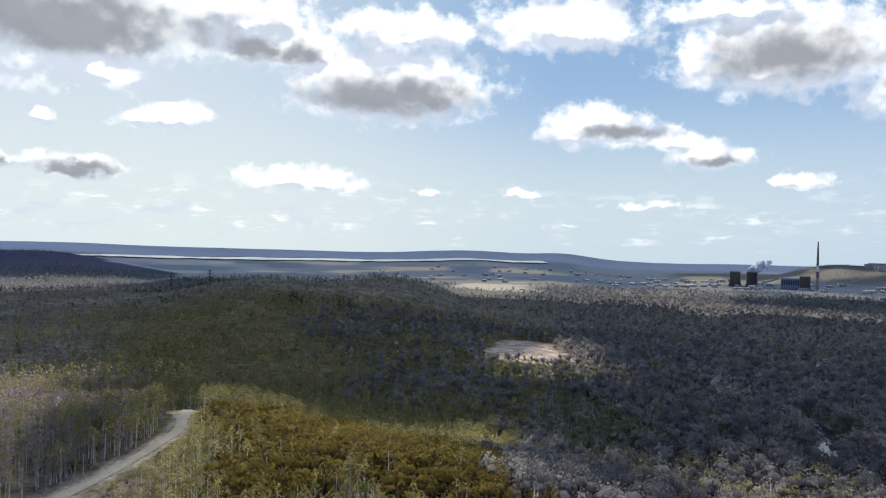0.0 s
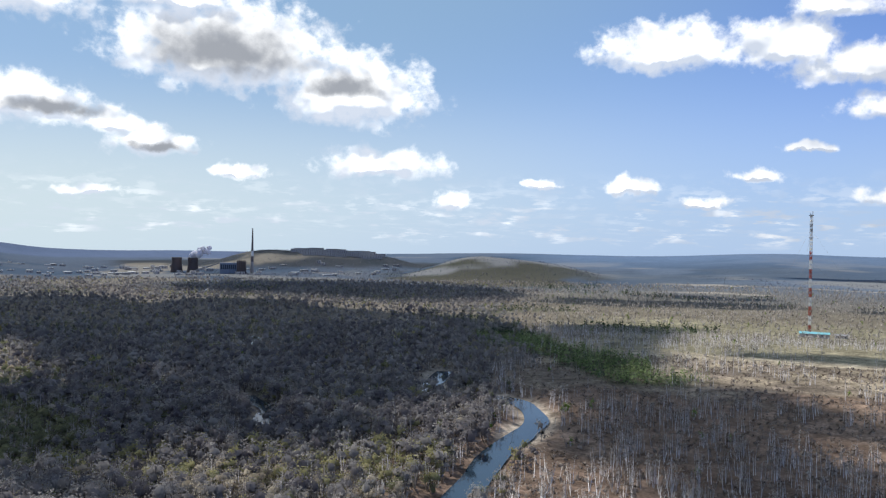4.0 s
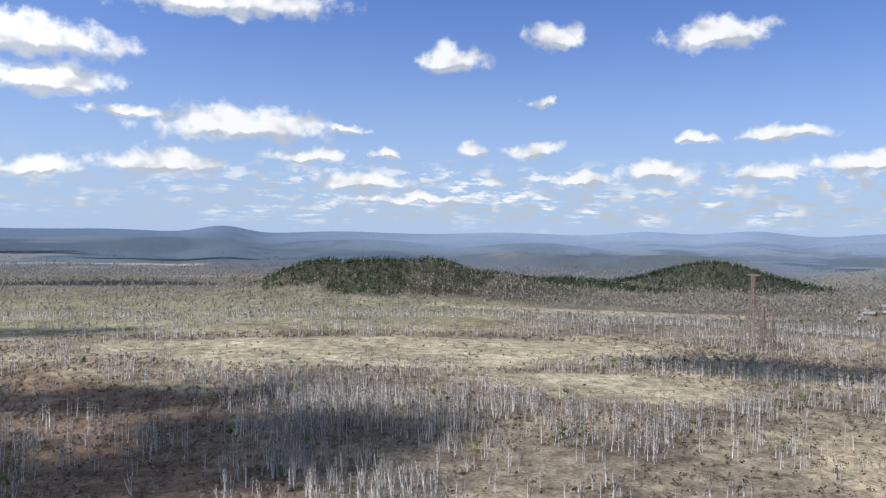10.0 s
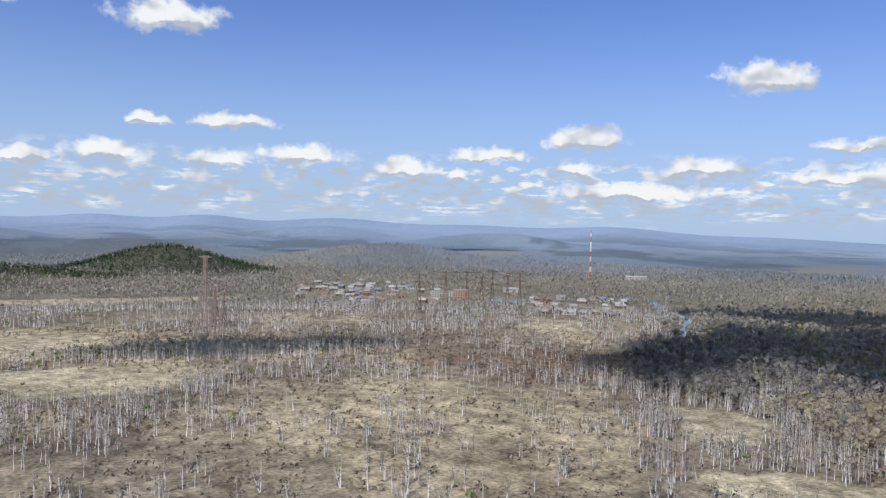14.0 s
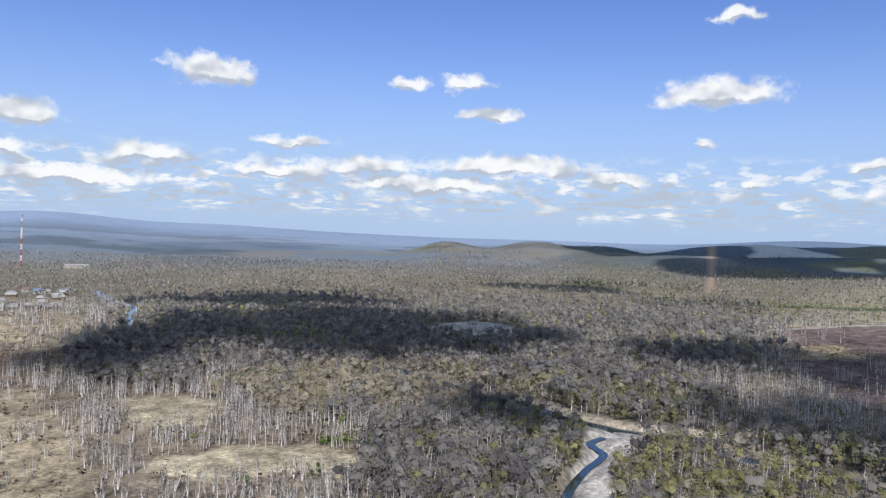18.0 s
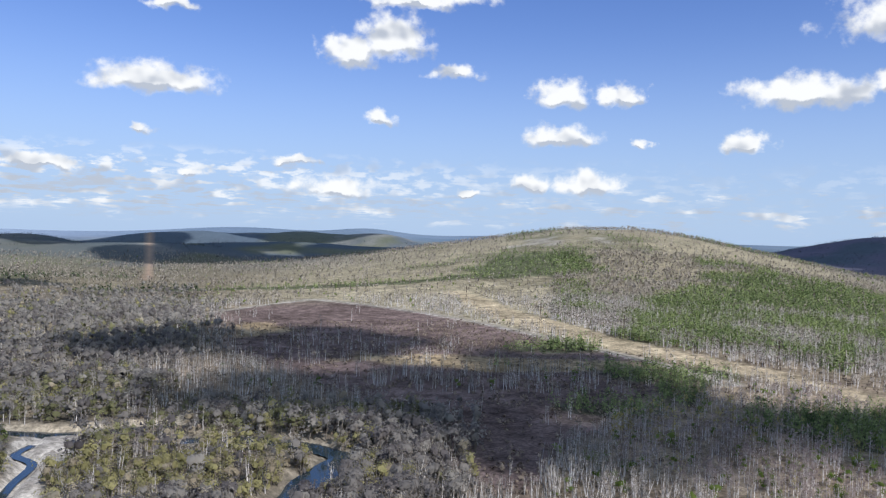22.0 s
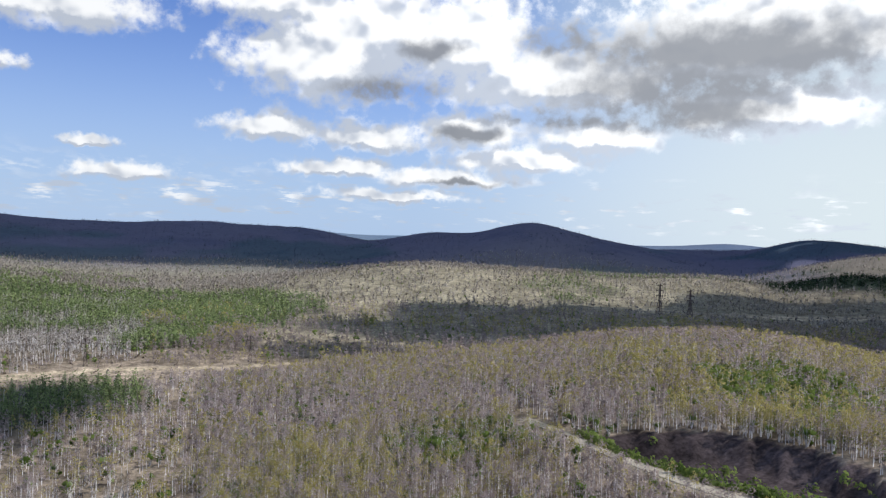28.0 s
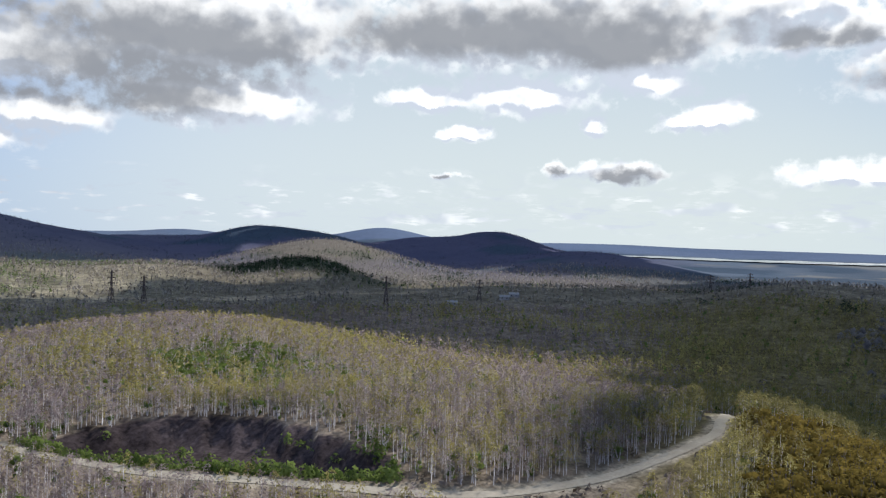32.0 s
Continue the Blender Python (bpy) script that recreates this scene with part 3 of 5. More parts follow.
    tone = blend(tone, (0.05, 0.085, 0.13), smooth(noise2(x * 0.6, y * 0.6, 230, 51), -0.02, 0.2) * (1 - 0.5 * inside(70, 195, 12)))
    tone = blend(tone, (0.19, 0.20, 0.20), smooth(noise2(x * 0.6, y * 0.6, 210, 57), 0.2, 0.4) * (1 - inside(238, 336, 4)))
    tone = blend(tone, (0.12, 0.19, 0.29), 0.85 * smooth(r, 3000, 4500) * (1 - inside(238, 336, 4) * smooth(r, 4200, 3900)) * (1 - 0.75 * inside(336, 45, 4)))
    # pale blue for the thicker haze over the far north-west and north
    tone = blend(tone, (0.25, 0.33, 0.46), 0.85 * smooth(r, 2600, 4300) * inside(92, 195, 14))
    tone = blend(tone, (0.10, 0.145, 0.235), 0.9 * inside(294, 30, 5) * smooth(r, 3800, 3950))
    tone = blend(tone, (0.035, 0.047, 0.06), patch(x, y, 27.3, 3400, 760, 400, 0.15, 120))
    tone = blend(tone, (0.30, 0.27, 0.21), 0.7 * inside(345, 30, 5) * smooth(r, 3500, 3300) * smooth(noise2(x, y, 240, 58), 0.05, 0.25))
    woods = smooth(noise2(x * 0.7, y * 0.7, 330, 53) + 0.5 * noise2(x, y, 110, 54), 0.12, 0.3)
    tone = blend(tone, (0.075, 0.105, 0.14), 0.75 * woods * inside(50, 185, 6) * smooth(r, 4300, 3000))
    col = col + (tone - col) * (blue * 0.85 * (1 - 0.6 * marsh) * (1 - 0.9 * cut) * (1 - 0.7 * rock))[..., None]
    col = col * (1 + (0.18 * n2 + 0.12 * n1) * smooth(r, 2600, 1300) + 0.16 * noise2(x, y, 900, 66) * smooth(r, 1500, 2600))[..., None]
    trees = {
        "flood": flood * (1 - bare) * (1 - 0.3 * pines),
        "birch": (1 - flood) * (1 - bare) * (1 - brown * (0.98 - 0.5 * belt)) * (1 - 0.9 * pines) * (1 - 0.45 * town),
        "pine": pines * (1 - bare),
        "bare": bare, "heath": np.maximum(patch(x, y, 57, 420, 170, 190, 0.5, 60), patch(x, y, 146, 590, 110, 70, 0.6, 50)), "sparse": inside(122, 158, 4) * smooth(r, 640, 560), "grove": np.maximum(patch(x, y, 121, 630, 150, 42, 0.3, 40), 0.9 * patch(x, y, 236, 350, 80, 65, 0.5, 40)), "hills": hills, "plain": plain, "wide": one, "pit": smooth(r, np.interp(az, *FOOT) - 6, np.interp(az, *FOOT) - 2) * smooth(r, rim + 1, rim - 1) * smooth(az, 289.5, 290.5) * smooth(az, 318, 317)}
    return np.clip(col * (1.0, 1.0, 1.03), 0.01, 0.8), trees


# ---- materials ----
def material(name, rough=0.85, metal=0.0):
    m = bpy.data.materials.new(name)
    m.use_nodes = True
    b = m.node_tree.nodes["Principled BSDF"]
    b.inputs["Roughness"].default_value, b.inputs["Metallic"].default_value = rough, metal
    b.inputs["Specular IOR Level"].default_value = 0.2 if rough < 0.9 else 0.0
    return m, m.node_tree, b


def paint(name, colour, rough=0.8, metal=0.0, vary=0.25, size=0.6, bump=0.0, dirt=None):
    """A surface with grain at two scales; dirt is a second colour in patches."""
    m, nt, b = material(name, rough, metal)
    co = nt.nodes.new("ShaderNodeTexCoord")
    n = nt.nodes.new("ShaderNodeTexNoise")
    n.inputs["Scale"].default_value, n.inputs["Detail"].default_value = 1 / size, 6
    n2 = nt.nodes.new("ShaderNodeTexNoise")
    n2.inputs["Scale"].default_value, n2.inputs["Detail"].default_value = 0.12 / size, 3
    ramp = nt.nodes.new("ShaderNodeMix")
    ramp.data_type = "RGBA"
    lo, hi = [c * (1 - vary) for c in colour], [min(c * (1 + vary), 1) for c in colour]
    ramp.inputs[6].default_value, ramp.inputs[7].default_value = (*lo, 1), (*hi, 1)
    top = nt.nodes.new("ShaderNodeMix")
    top.data_type = "RGBA"
    top.inputs[7].default_value = (*(dirt or [c * 0.7 for c in colour]), 1)
    rng = nt.nodes.new("ShaderNodeMapRange")
    rng.inputs[1].default_value, rng.inputs[2].default_value, rng.inputs[4].default_value = 0.48, 0.7, 0.6
    for k in (n, n2):
        nt.links.new(co.outputs["Object"], k.inputs["Vector"])
    nt.links.new(n.outputs[0], ramp.inputs[0])
    nt.links.new(n2.outputs[0], rng.inputs[0])
    nt.links.new(rng.outputs[0], top.inputs[0])
    nt.links.new(ramp.outputs[2], top.inputs[6])
    nt.links.new(top.outputs[2], b.inputs["Base Color"])
    if bump:
        bp = nt.nodes.new("ShaderNodeBump")
        bp.inputs["Strength"].default_value = bump
        nt.links.new(n.outputs[0], bp.inputs["Height"])
        nt.links.new(bp.outputs[0], b.inputs["Normal"])
    return m


def land_material():
    m, nt, b = material("land", 0.95)
    at = nt.nodes.new("ShaderNodeAttribute")
    at.attribute_name = "soil"
    co = nt.nodes.new("ShaderNodeTexCoord")
    last = at.outputs["Color"]
    for scale, amount in ((0.5, 0.5), (0.09, 0.55), (0.018, 0.35)):
        n = nt.nodes.new("ShaderNodeTexNoise")
        n.inputs["Scale"].default_value, n.inputs["Detail"].default_value, n.inputs["Roughness"].default_value = scale, 5, 0.65
        nt.links.new(co.outputs["Object"], n.inputs["Vector"])
        r = nt.nodes.new("ShaderNodeMapRange")
        r.inputs[1].default_value, r.inputs[2].default_value = 0.3, 0.7
        r.inputs[3].default_value, r.inputs[4].default_value = -amount, amount
        nt.links.new(n.outputs[0], r.inputs[0])
        one = nt.nodes.new("ShaderNodeMath")          # the alpha of the soil map thins the grain with distance from the camera
        one.operation = "MULTIPLY_ADD"
        nt.links.new(r.outputs[0], one.inputs[0])
        nt.links.new(at.outputs["Alpha"], one.inputs[1])
        one.inputs[2].default_value = 1.0
        mul = nt.nodes.new("ShaderNodeVectorMath")
        mul.operation = "SCALE"
        nt.links.new(last, mul.inputs[0])
        nt.links.new(one.outputs[0], mul.inputs["Scale"])
        last = mul.outputs[0]
    nt.links.new(last, b.inputs["Base Color"])
    return m


def foliage(name, dark, light, through_light=0.45, each=0.35):
    """Twigs or leaves: each tree takes its own tone between two colours."""
    m = bpy.data.materials.new(name)
    m.use_nodes = True
    nt = m.node_tree
    b = nt.nodes["Principled BSDF"]
    b.inputs["Roughness"].default_value, b.inputs["Specular IOR Level"].default_value = 0.9, 0.0
    at = nt.nodes.new("ShaderNodeAttribute")
    at.attribute_name = "tone"
    geo = nt.nodes.new("ShaderNodeNewGeometry")
    add = nt.nodes.new("ShaderNodeMath")
    add.operation, add.use_clamp = "MULTIPLY_ADD", True
    add.inputs[1].default_value = each
    sub = nt.nodes.new("ShaderNodeMath")
    sub.operation = "MULTIPLY"
    sub.inputs[1].default_value = 0.75
    nt.links.new(at.outputs["Fac"], sub.inputs[0])
    nt.links.new(geo.outputs["Random Per Island"], add.inputs[0])
    nt.links.new(sub.outputs[0], add.inputs[2])
    mix = nt.nodes.new("ShaderNodeMix")
    mix.data_type = "RGBA"
    mix.inputs[6].default_value, mix.inputs[7].default_value = (*dark[:2], dark[2] * 1.06, 1), (*light[:2], light[2] * 1.06, 1)
    nt.links.new(add.outputs[0], mix.inputs[0])
    nt.links.new(mix.outputs[2], b.inputs["Base Color"])
    tr = nt.nodes.new("ShaderNodeBsdfTranslucent")
    nt.links.new(mix.outputs[2], tr.inputs["Color"])
    ms = nt.nodes.new("ShaderNodeMixShader")
    ms.inputs[0].default_value = through_light
    nt.links.new(b.outputs[0], ms.inputs[1])
    nt.links.new(tr.outputs[0], ms.inputs[2])
    nt.links.new(ms.outputs[0], nt.nodes["Material Output"].inputs[0])
    return m


LAND = land_material()
BARK = foliage("birch bark", (0.38, 0.36, 0.34), (0.66, 0.64, 0.61), 0.0)
BARK_DARK = foliage("grey bark", (0.08, 0.07, 0.06), (0.20, 0.18, 0.15), 0.0)
TWIGS = foliage("bare birch twigs", (0.21, 0.185, 0.155), (0.46, 0.42, 0.35), 0.25, 0.1)
TWIGS_GREY = foliage("bare willow twigs", (0.155, 0.142, 0.142), (0.43, 0.41, 0.355), 0.5, 0.06)
TWIGS_TAN = foliage("catkin-hung willow twigs", (0.30, 0.255, 0.18), (0.60, 0.54, 0.40), 0.5, 0.06)
HAZE_GREEN = foliage("opening leaf buds", (0.15, 0.155, 0.085), (0.33, 0.33, 0.17), 0.5, 0.06)
BUDS_WILLOW = foliage("yellow-green willow buds", (0.25, 0.235, 0.11), (0.48, 0.45, 0.22), 0.5, 0.06)
BUDS = foliage("yellow-green buds", (0.245, 0.212, 0.085), (0.50, 0.45, 0.165), 0.6, 0.1)
TWIGS_PINK = foliage("pinkish young twigs", (0.23, 0.185, 0.175), (0.50, 0.43, 0.395), 0.6, 0.1)
GOLD = foliage("golden catkins", (0.15, 0.112, 0.026), (0.31, 0.235, 0.062), 0.5, 0.1)
NEEDLES_DARK = foliage("dark fir needles", (0.018, 0.034, 0.018), (0.07, 0.105, 0.05), 0.1)
# the two far tree colours carry the blue of distance haze
NEEDLES_FAR = foliage("haze-tinted far fir needles", (0.035, 0.05, 0.06), (0.085, 0.11, 0.115), 0.2)
TWIGS_FAR = foliage("haze-tinted bare larch twigs", (0.08, 0.082, 0.12), (0.165, 0.16, 0.205), 0.3)
HEATH = foliage("brown brush", (0.18, 0.145, 0.115), (0.36, 0.30, 0.225), 0.15, 0.15)
LEAVES = foliage("young leaves", (0.095, 0.145, 0.032), (0.25, 0.315, 0.09), 0.45, 0.15)
NEEDLES = foliage("pine needles", (0.085, 0.13, 0.05), (0.32, 0.385, 0.16), 0.25)
WATER, _nt, _b = material("river water", 0.08)
_b.inputs["Base Color"].default_value = (0.02, 0.035, 0.05, 1)
_b.inputs["Specular IOR Level"].default_value = 0.5
_n = _nt.nodes.new("ShaderNodeTexNoise")
_n.inputs["Scale"].default_value, _n.inputs["Detail"].default_value = 0.5, 4
_bp = _nt.nodes.new("ShaderNodeBump")
_bp.inputs["Strength"].default_value = 0.15
_nt.links.new(_nt.nodes.new("ShaderNodeTexCoord").outputs["Object"], _n.inputs["Vector"])
_nt.links.new(_n.outputs[0], _bp.inputs["Height"])
_nt.links.new(_bp.outputs[0], _b.inputs["Normal"])
DIRT = paint("dusty gravel road", (0.42, 0.375, 0.30), 0.95, vary=0.25, size=1.2)
GRAVEL = paint("pale gravel", (0.34, 0.31, 0.26), 0.95, vary=0.25, size=1.5)
CLOUD_WHITE = paint("cloud", (0.85, 0.85, 0.86), 1.0, vary=0.04, size=200)


# ---- the ground ----
def mesh_object(name, verts, faces, mat, parent=None, label=""):
    me = bpy.data.meshes.new(name)
    me.from_pydata(verts, [], faces)
    me.materials.append(mat)
    ob = new(name, me)
    ob.parent = parent
    return tagged(ob, label) if label else ob


def fast_mesh(name, verts, corners, sides, mats, mat_index=None, tone=None, smooth_faces=False, normals=None):
    """A mesh from arrays; corners is (n, sides)."""
    me = bpy.data.meshes.new(name)
    n = len(corners)
    me.vertices.add(len(verts))
    me.vertices.foreach_set("co", np.asarray(verts, np.float32).ravel())
    me.loops.add(n * sides)
    me.loops.foreach_set("vertex_index", np.asarray(corners, np.int32).ravel())
    me.polygons.add(n)
    me.polygons.foreach_set("loop_start", np.arange(0, n * sides, sides, dtype=np.int32))
    for m in mats:
        me.materials.append(m)
    if mat_index is not None:
        me.polygons.foreach_set("material_index", np.asarray(mat_index, np.int32))
    if tone is not None:
        at = me.attributes.new("tone", "FLOAT", "POINT")
        at.data.foreach_set("value", np.asarray(tone, np.float32))
    if normals is not None:
        at = me.attributes.new("custom_normal", "FLOAT_VECTOR", "POINT")
        at.data.foreach_set("vector", np.asarray(normals, np.float32).ravel())
    me.polygons.foreach_set("use_smooth", np.full(n, smooth_faces))
    me.update(calc_edges=True)
    return me


def make_ground():
    az = np.radians(np.linspace(0, 360, 800, endpoint=False))
    r = np.concatenate([[0.0, 40, 80, 120, 150], np.geomspace(170, 1000, 150), np.geomspace(1012, 4950, 105)])
    a, d = np.meshgrid(az, r)
    x, y = d * np.sin(a), d * np.cos(a)
    z = height(x, y)
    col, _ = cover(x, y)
    n, m = len(r), len(az)
    idx = np.arange(n * m).reshape(n, m)
    right = np.roll(idx, -1, 1)
    quads = np.stack([idx[:-1], idx[1:], right[1:], right[:-1]], -1).reshape(-1, 4)
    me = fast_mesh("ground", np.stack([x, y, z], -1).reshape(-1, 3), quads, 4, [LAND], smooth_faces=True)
    at = me.color_attributes.new("soil", "FLOAT_COLOR", "POINT")
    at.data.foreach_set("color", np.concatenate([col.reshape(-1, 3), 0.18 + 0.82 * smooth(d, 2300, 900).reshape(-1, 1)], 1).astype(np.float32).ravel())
    return tagged(new("ground", me), "rolling spring river plain with dry grass and heath", "ground", kind="structure")


make_ground()


def ribbon(name, way, half, lift, mat, label, category, steps=14, level=None, uneven=0.25):
    """A river or road laid along a way."""
    pts = [bearing(a, r) for a, r in way]
    line = []
    for i in range(len(pts) - 1):
        p0, p1, p2, p3 = pts[max(i - 1, 0)], pts[i], pts[i + 1], pts[min(i + 2, len(pts) - 1)]
        for k in range(steps):
            t = k / steps
            line.append(0.5 * ((2 * p1) + (p2 - p0) * t + (2 * p0 - 5 * p1 + 4 * p2 - p3) * t * t + (3 * p1 - p0 - 3 * p2 + p3) * t ** 3))
    verts, faces = [], []
    for i, p in enumerate(line):
        d = (line[min(i + 1, len(line) - 1)] - line[max(i - 1, 0)]).normalized()
        side = Vector((d.y, -d.x, 0))
        w = half * (1 + uneven * noise.noise(p * 0.03))
        for s in (-1, -0.4, 0.4, 1):
            q = p + side * w * s
            q.z = level if level is not None else float(height(np.array([q.x]), np.array([q.y]))[0]) + lift
            verts.append(q)
        if i:
            b = 4 * i
            faces += [(b - 4 + k, b + k, b + k + 1, b - 3 + k) for k in range(3)]
    ob = mesh_object(name, verts, faces, mat)
    return tagged(ob, label, category, kind="structure")


ribbon("river", RIVER, 7.6, 0, WATER, "blue winding river between gravel banks", "river", level=-1.3)
ribbon("river", RIVER_SIDE, 6.0, 0, WATER, "narrow river channel among bare trees", "river", level=-1.3)
ribbon("river", RIVER_POOL, 6.0, 0, WATER, "still river pool among bare trees", "river", level=-1.3)
ribbon("river", RIVER_BACK, 6.0, 0, WATER, "dark blue river bending through bare woods", "river", level=-1.3)
ribbon("river", [(153.2, 1150), (153.9, 1060), (154.8, 985), (155.2, 900)], 12.0, 0, WATER, "wide glittering river reach beside the village", "river", level=-1.25)
ribbon("stream", CREEK, 2.0, 0, WATER, "narrow stream beside a gravel bar", "stream", level=-1.3)
ribbon("river", RIVER_EAST, 7.0, 0, WATER, "dark river bend under bare trees", "river", level=-1.3)
ribbon("lake", [(332, 3560), (340, 3600), (350, 3650), (358, 3700), (366, 3760)], 75, 5, WATER, "pale far lake in front of low hills", "lake", uneven=0.6)
ribbon("pond", [(14, 2030), (15, 1990), (16.1, 1930), (17.2, 1800)], 9, 1.0, WATER, "shining pond in the flooded meadow", "pond", uneven=0.8)
ribbon("pond", [(17.8, 1690), (18.8, 1690), (19.8, 1730), (21.2, 1830)], 15, 1.0, WATER, "shining pond in the flooded meadow", "pond", uneven=0.8)
ribbon("track", TRACK, 2.4, 0.5, GRAVEL, "pale dirt track beside the brown heath", "track", uneven=0.1)
ribbon("road", ROAD_HILL, 2.1, 0.18, DIRT, "pale gravel road curving over the wooded hill", "road", uneven=0.1)


# ---- trees ----
def tube(p, q, a, b, sides=3):
    """Corners and triangles of a tapered stick from p to q."""
    p, q = np.array(p, float), np.array(q, float)
    d = (q - p) / (np.linalg.norm(q - p) + 1e-9)
    u = np.cross(d, (0.3, 0.9, 0.2))
    u /= np.linalg.norm(u) + 1e-9
    v = np.cross(d, u)
    ring = [u * math.cos(k * 6.2832 / sides) + v * math.sin(k * 6.2832 / sides) for k in range(sides)]
    vs = [p + o * a for o in ring] + [q + o * b for o in ring]
    fs = []
    for k in range(sides):
        n = (k + 1) % sides
        fs += [(k, n, sides + n), (k, sides + n, sides + k)]
    return vs, fs


def crown_side(v):
    """Soft crown normals, outwards and up."""
    out = np.maximum((v - (0, 0, 5.0)) * (1, 1, 0.5), (-1e6, -1e6, 0.0))
    out = out / (np.linalg.norm(out, axis=1)[:, None] + 1e-6) + (0, 0, 0.75)
    return out / (np.linalg.norm(out, axis=1)[:, None] + 1e-6)


class Growth:
    """Collects the sticks and leaves of one tree: material slot 0 is wood, 1 is crown."""

    def __init__(self):
        self.v, self.f, self.m = [], [], []

    def spike(self, p, q, a, slot=0, sides=3):
        p, q, n = np.array(p, float), np.array(q, float), len(self.v)
        self.v += [p + a * np.array((math.cos(k * 6.2832 / sides), math.sin(k * 6.2832 / sides), 0)) for k in range(sides)] + [q]
        self.f += [(n + k, n + (k + 1) % sides, n + sides) for k in range(sides)]
        self.m += [slot] * sides

    def stick(self, p, q, a, b, slot=0, sides=3):
        vs, fs = tube(p, q, a, b, sides)
        n = len(self.v)
        self.v += vs
        self.f += [(i + n, j + n, k + n) for i, j, k in fs]
        self.m += [slot] * len(fs)

    def blade(self, p, q, w, rng, slot=1):
        p, q = np.array(p, float), np.array(q, float)
        s = np.cross(q - p, rng.normal(size=3))
        s *= w / (np.linalg.norm(s) + 1e-9)
        n = len(self.v)
        self.v += [p - s * 0.35, p + s * 0.65, q]
        self.f.append((n, n + 1, n + 2))
        self.m.append(slot)

    def tuft(self, c, size, rng, rise, slim=0.42):
        """A spray of twigs or needles: one slim triangle lying roughly in the crown's skin, its tip turned up by rise."""
        n = crown_side(np.asarray(c, float)[None])[0]
        t = rng.normal(size=3)
        t = t - 0.75 * np.dot(t, n) * n
        t = t / np.linalg.norm(t) + (0, 0, rise)
        t /= np.linalg.norm(t) + 1e-9
        w = np.cross(n + rng.normal(size=3) * 0.35, t)
        w *= slim / (np.linalg.norm(w) + 1e-9)
        k = len(self.v)
        self.v += [c - (t * 0.5 - w) * size, c - (t * 0.5 + w) * size, c + t * 0.9 * size]
        self.f.append((k, k + 1, k + 2) if np.dot(np.cross(-w, t), n) > 0 else (k + 1, k, k + 2))
        self.m.append(1)

    def clump(self, c, rad, rng, fine, slot=1):
        """A lumpy closed bough, 20 faces near and 8 far off."""
        if fine > 1:
            g = 1.618
            vs = [(0, 1, g), (0, -1, g), (0, 1, -g), (0, -1, -g), (1, g, 0), (-1, g, 0), (1, -g, 0), (-1, -g, 0), (g, 0, 1), (-g, 0, 1), (g, 0, -1), (-g, 0, -1)]
            fs = [(i, j, k) for i, j, k in itertools.combinations(range(12), 3) if all(abs(math.dist(vs[a], vs[b]) - 2) < 0.01 for a, b in ((i, j), (j, k), (i, k)))]
        else:
            vs = [(1, 0, 0), (-1, 0, 0), (0, 1, 0), (0, -1, 0), (0, 0, 1), (0, 0, -1)]
            fs = [(a, b, d) for a in (0, 1) for b in (2, 3) for d in (4, 5)]
        vs = [np.array(v, float) / np.linalg.norm(v) for v in vs]
        n = len(self.v)
        self.v += [c + v * rad * rng.uniform(0.78, 1.22) * (1, 1, 0.9) for v in vs]
        for i, j, k in fs:
            if np.dot(np.cross(vs[j] - vs[i], vs[k] - vs[i]), vs[i] + vs[j] + vs[k]) < 0:
                j, k = k, j
            self.f.append((n + i, n + j, n + k))
            self.m.append(slot)

    def done(self):
        return np.array(self.v), np.array(self.f), np.array(self.m)


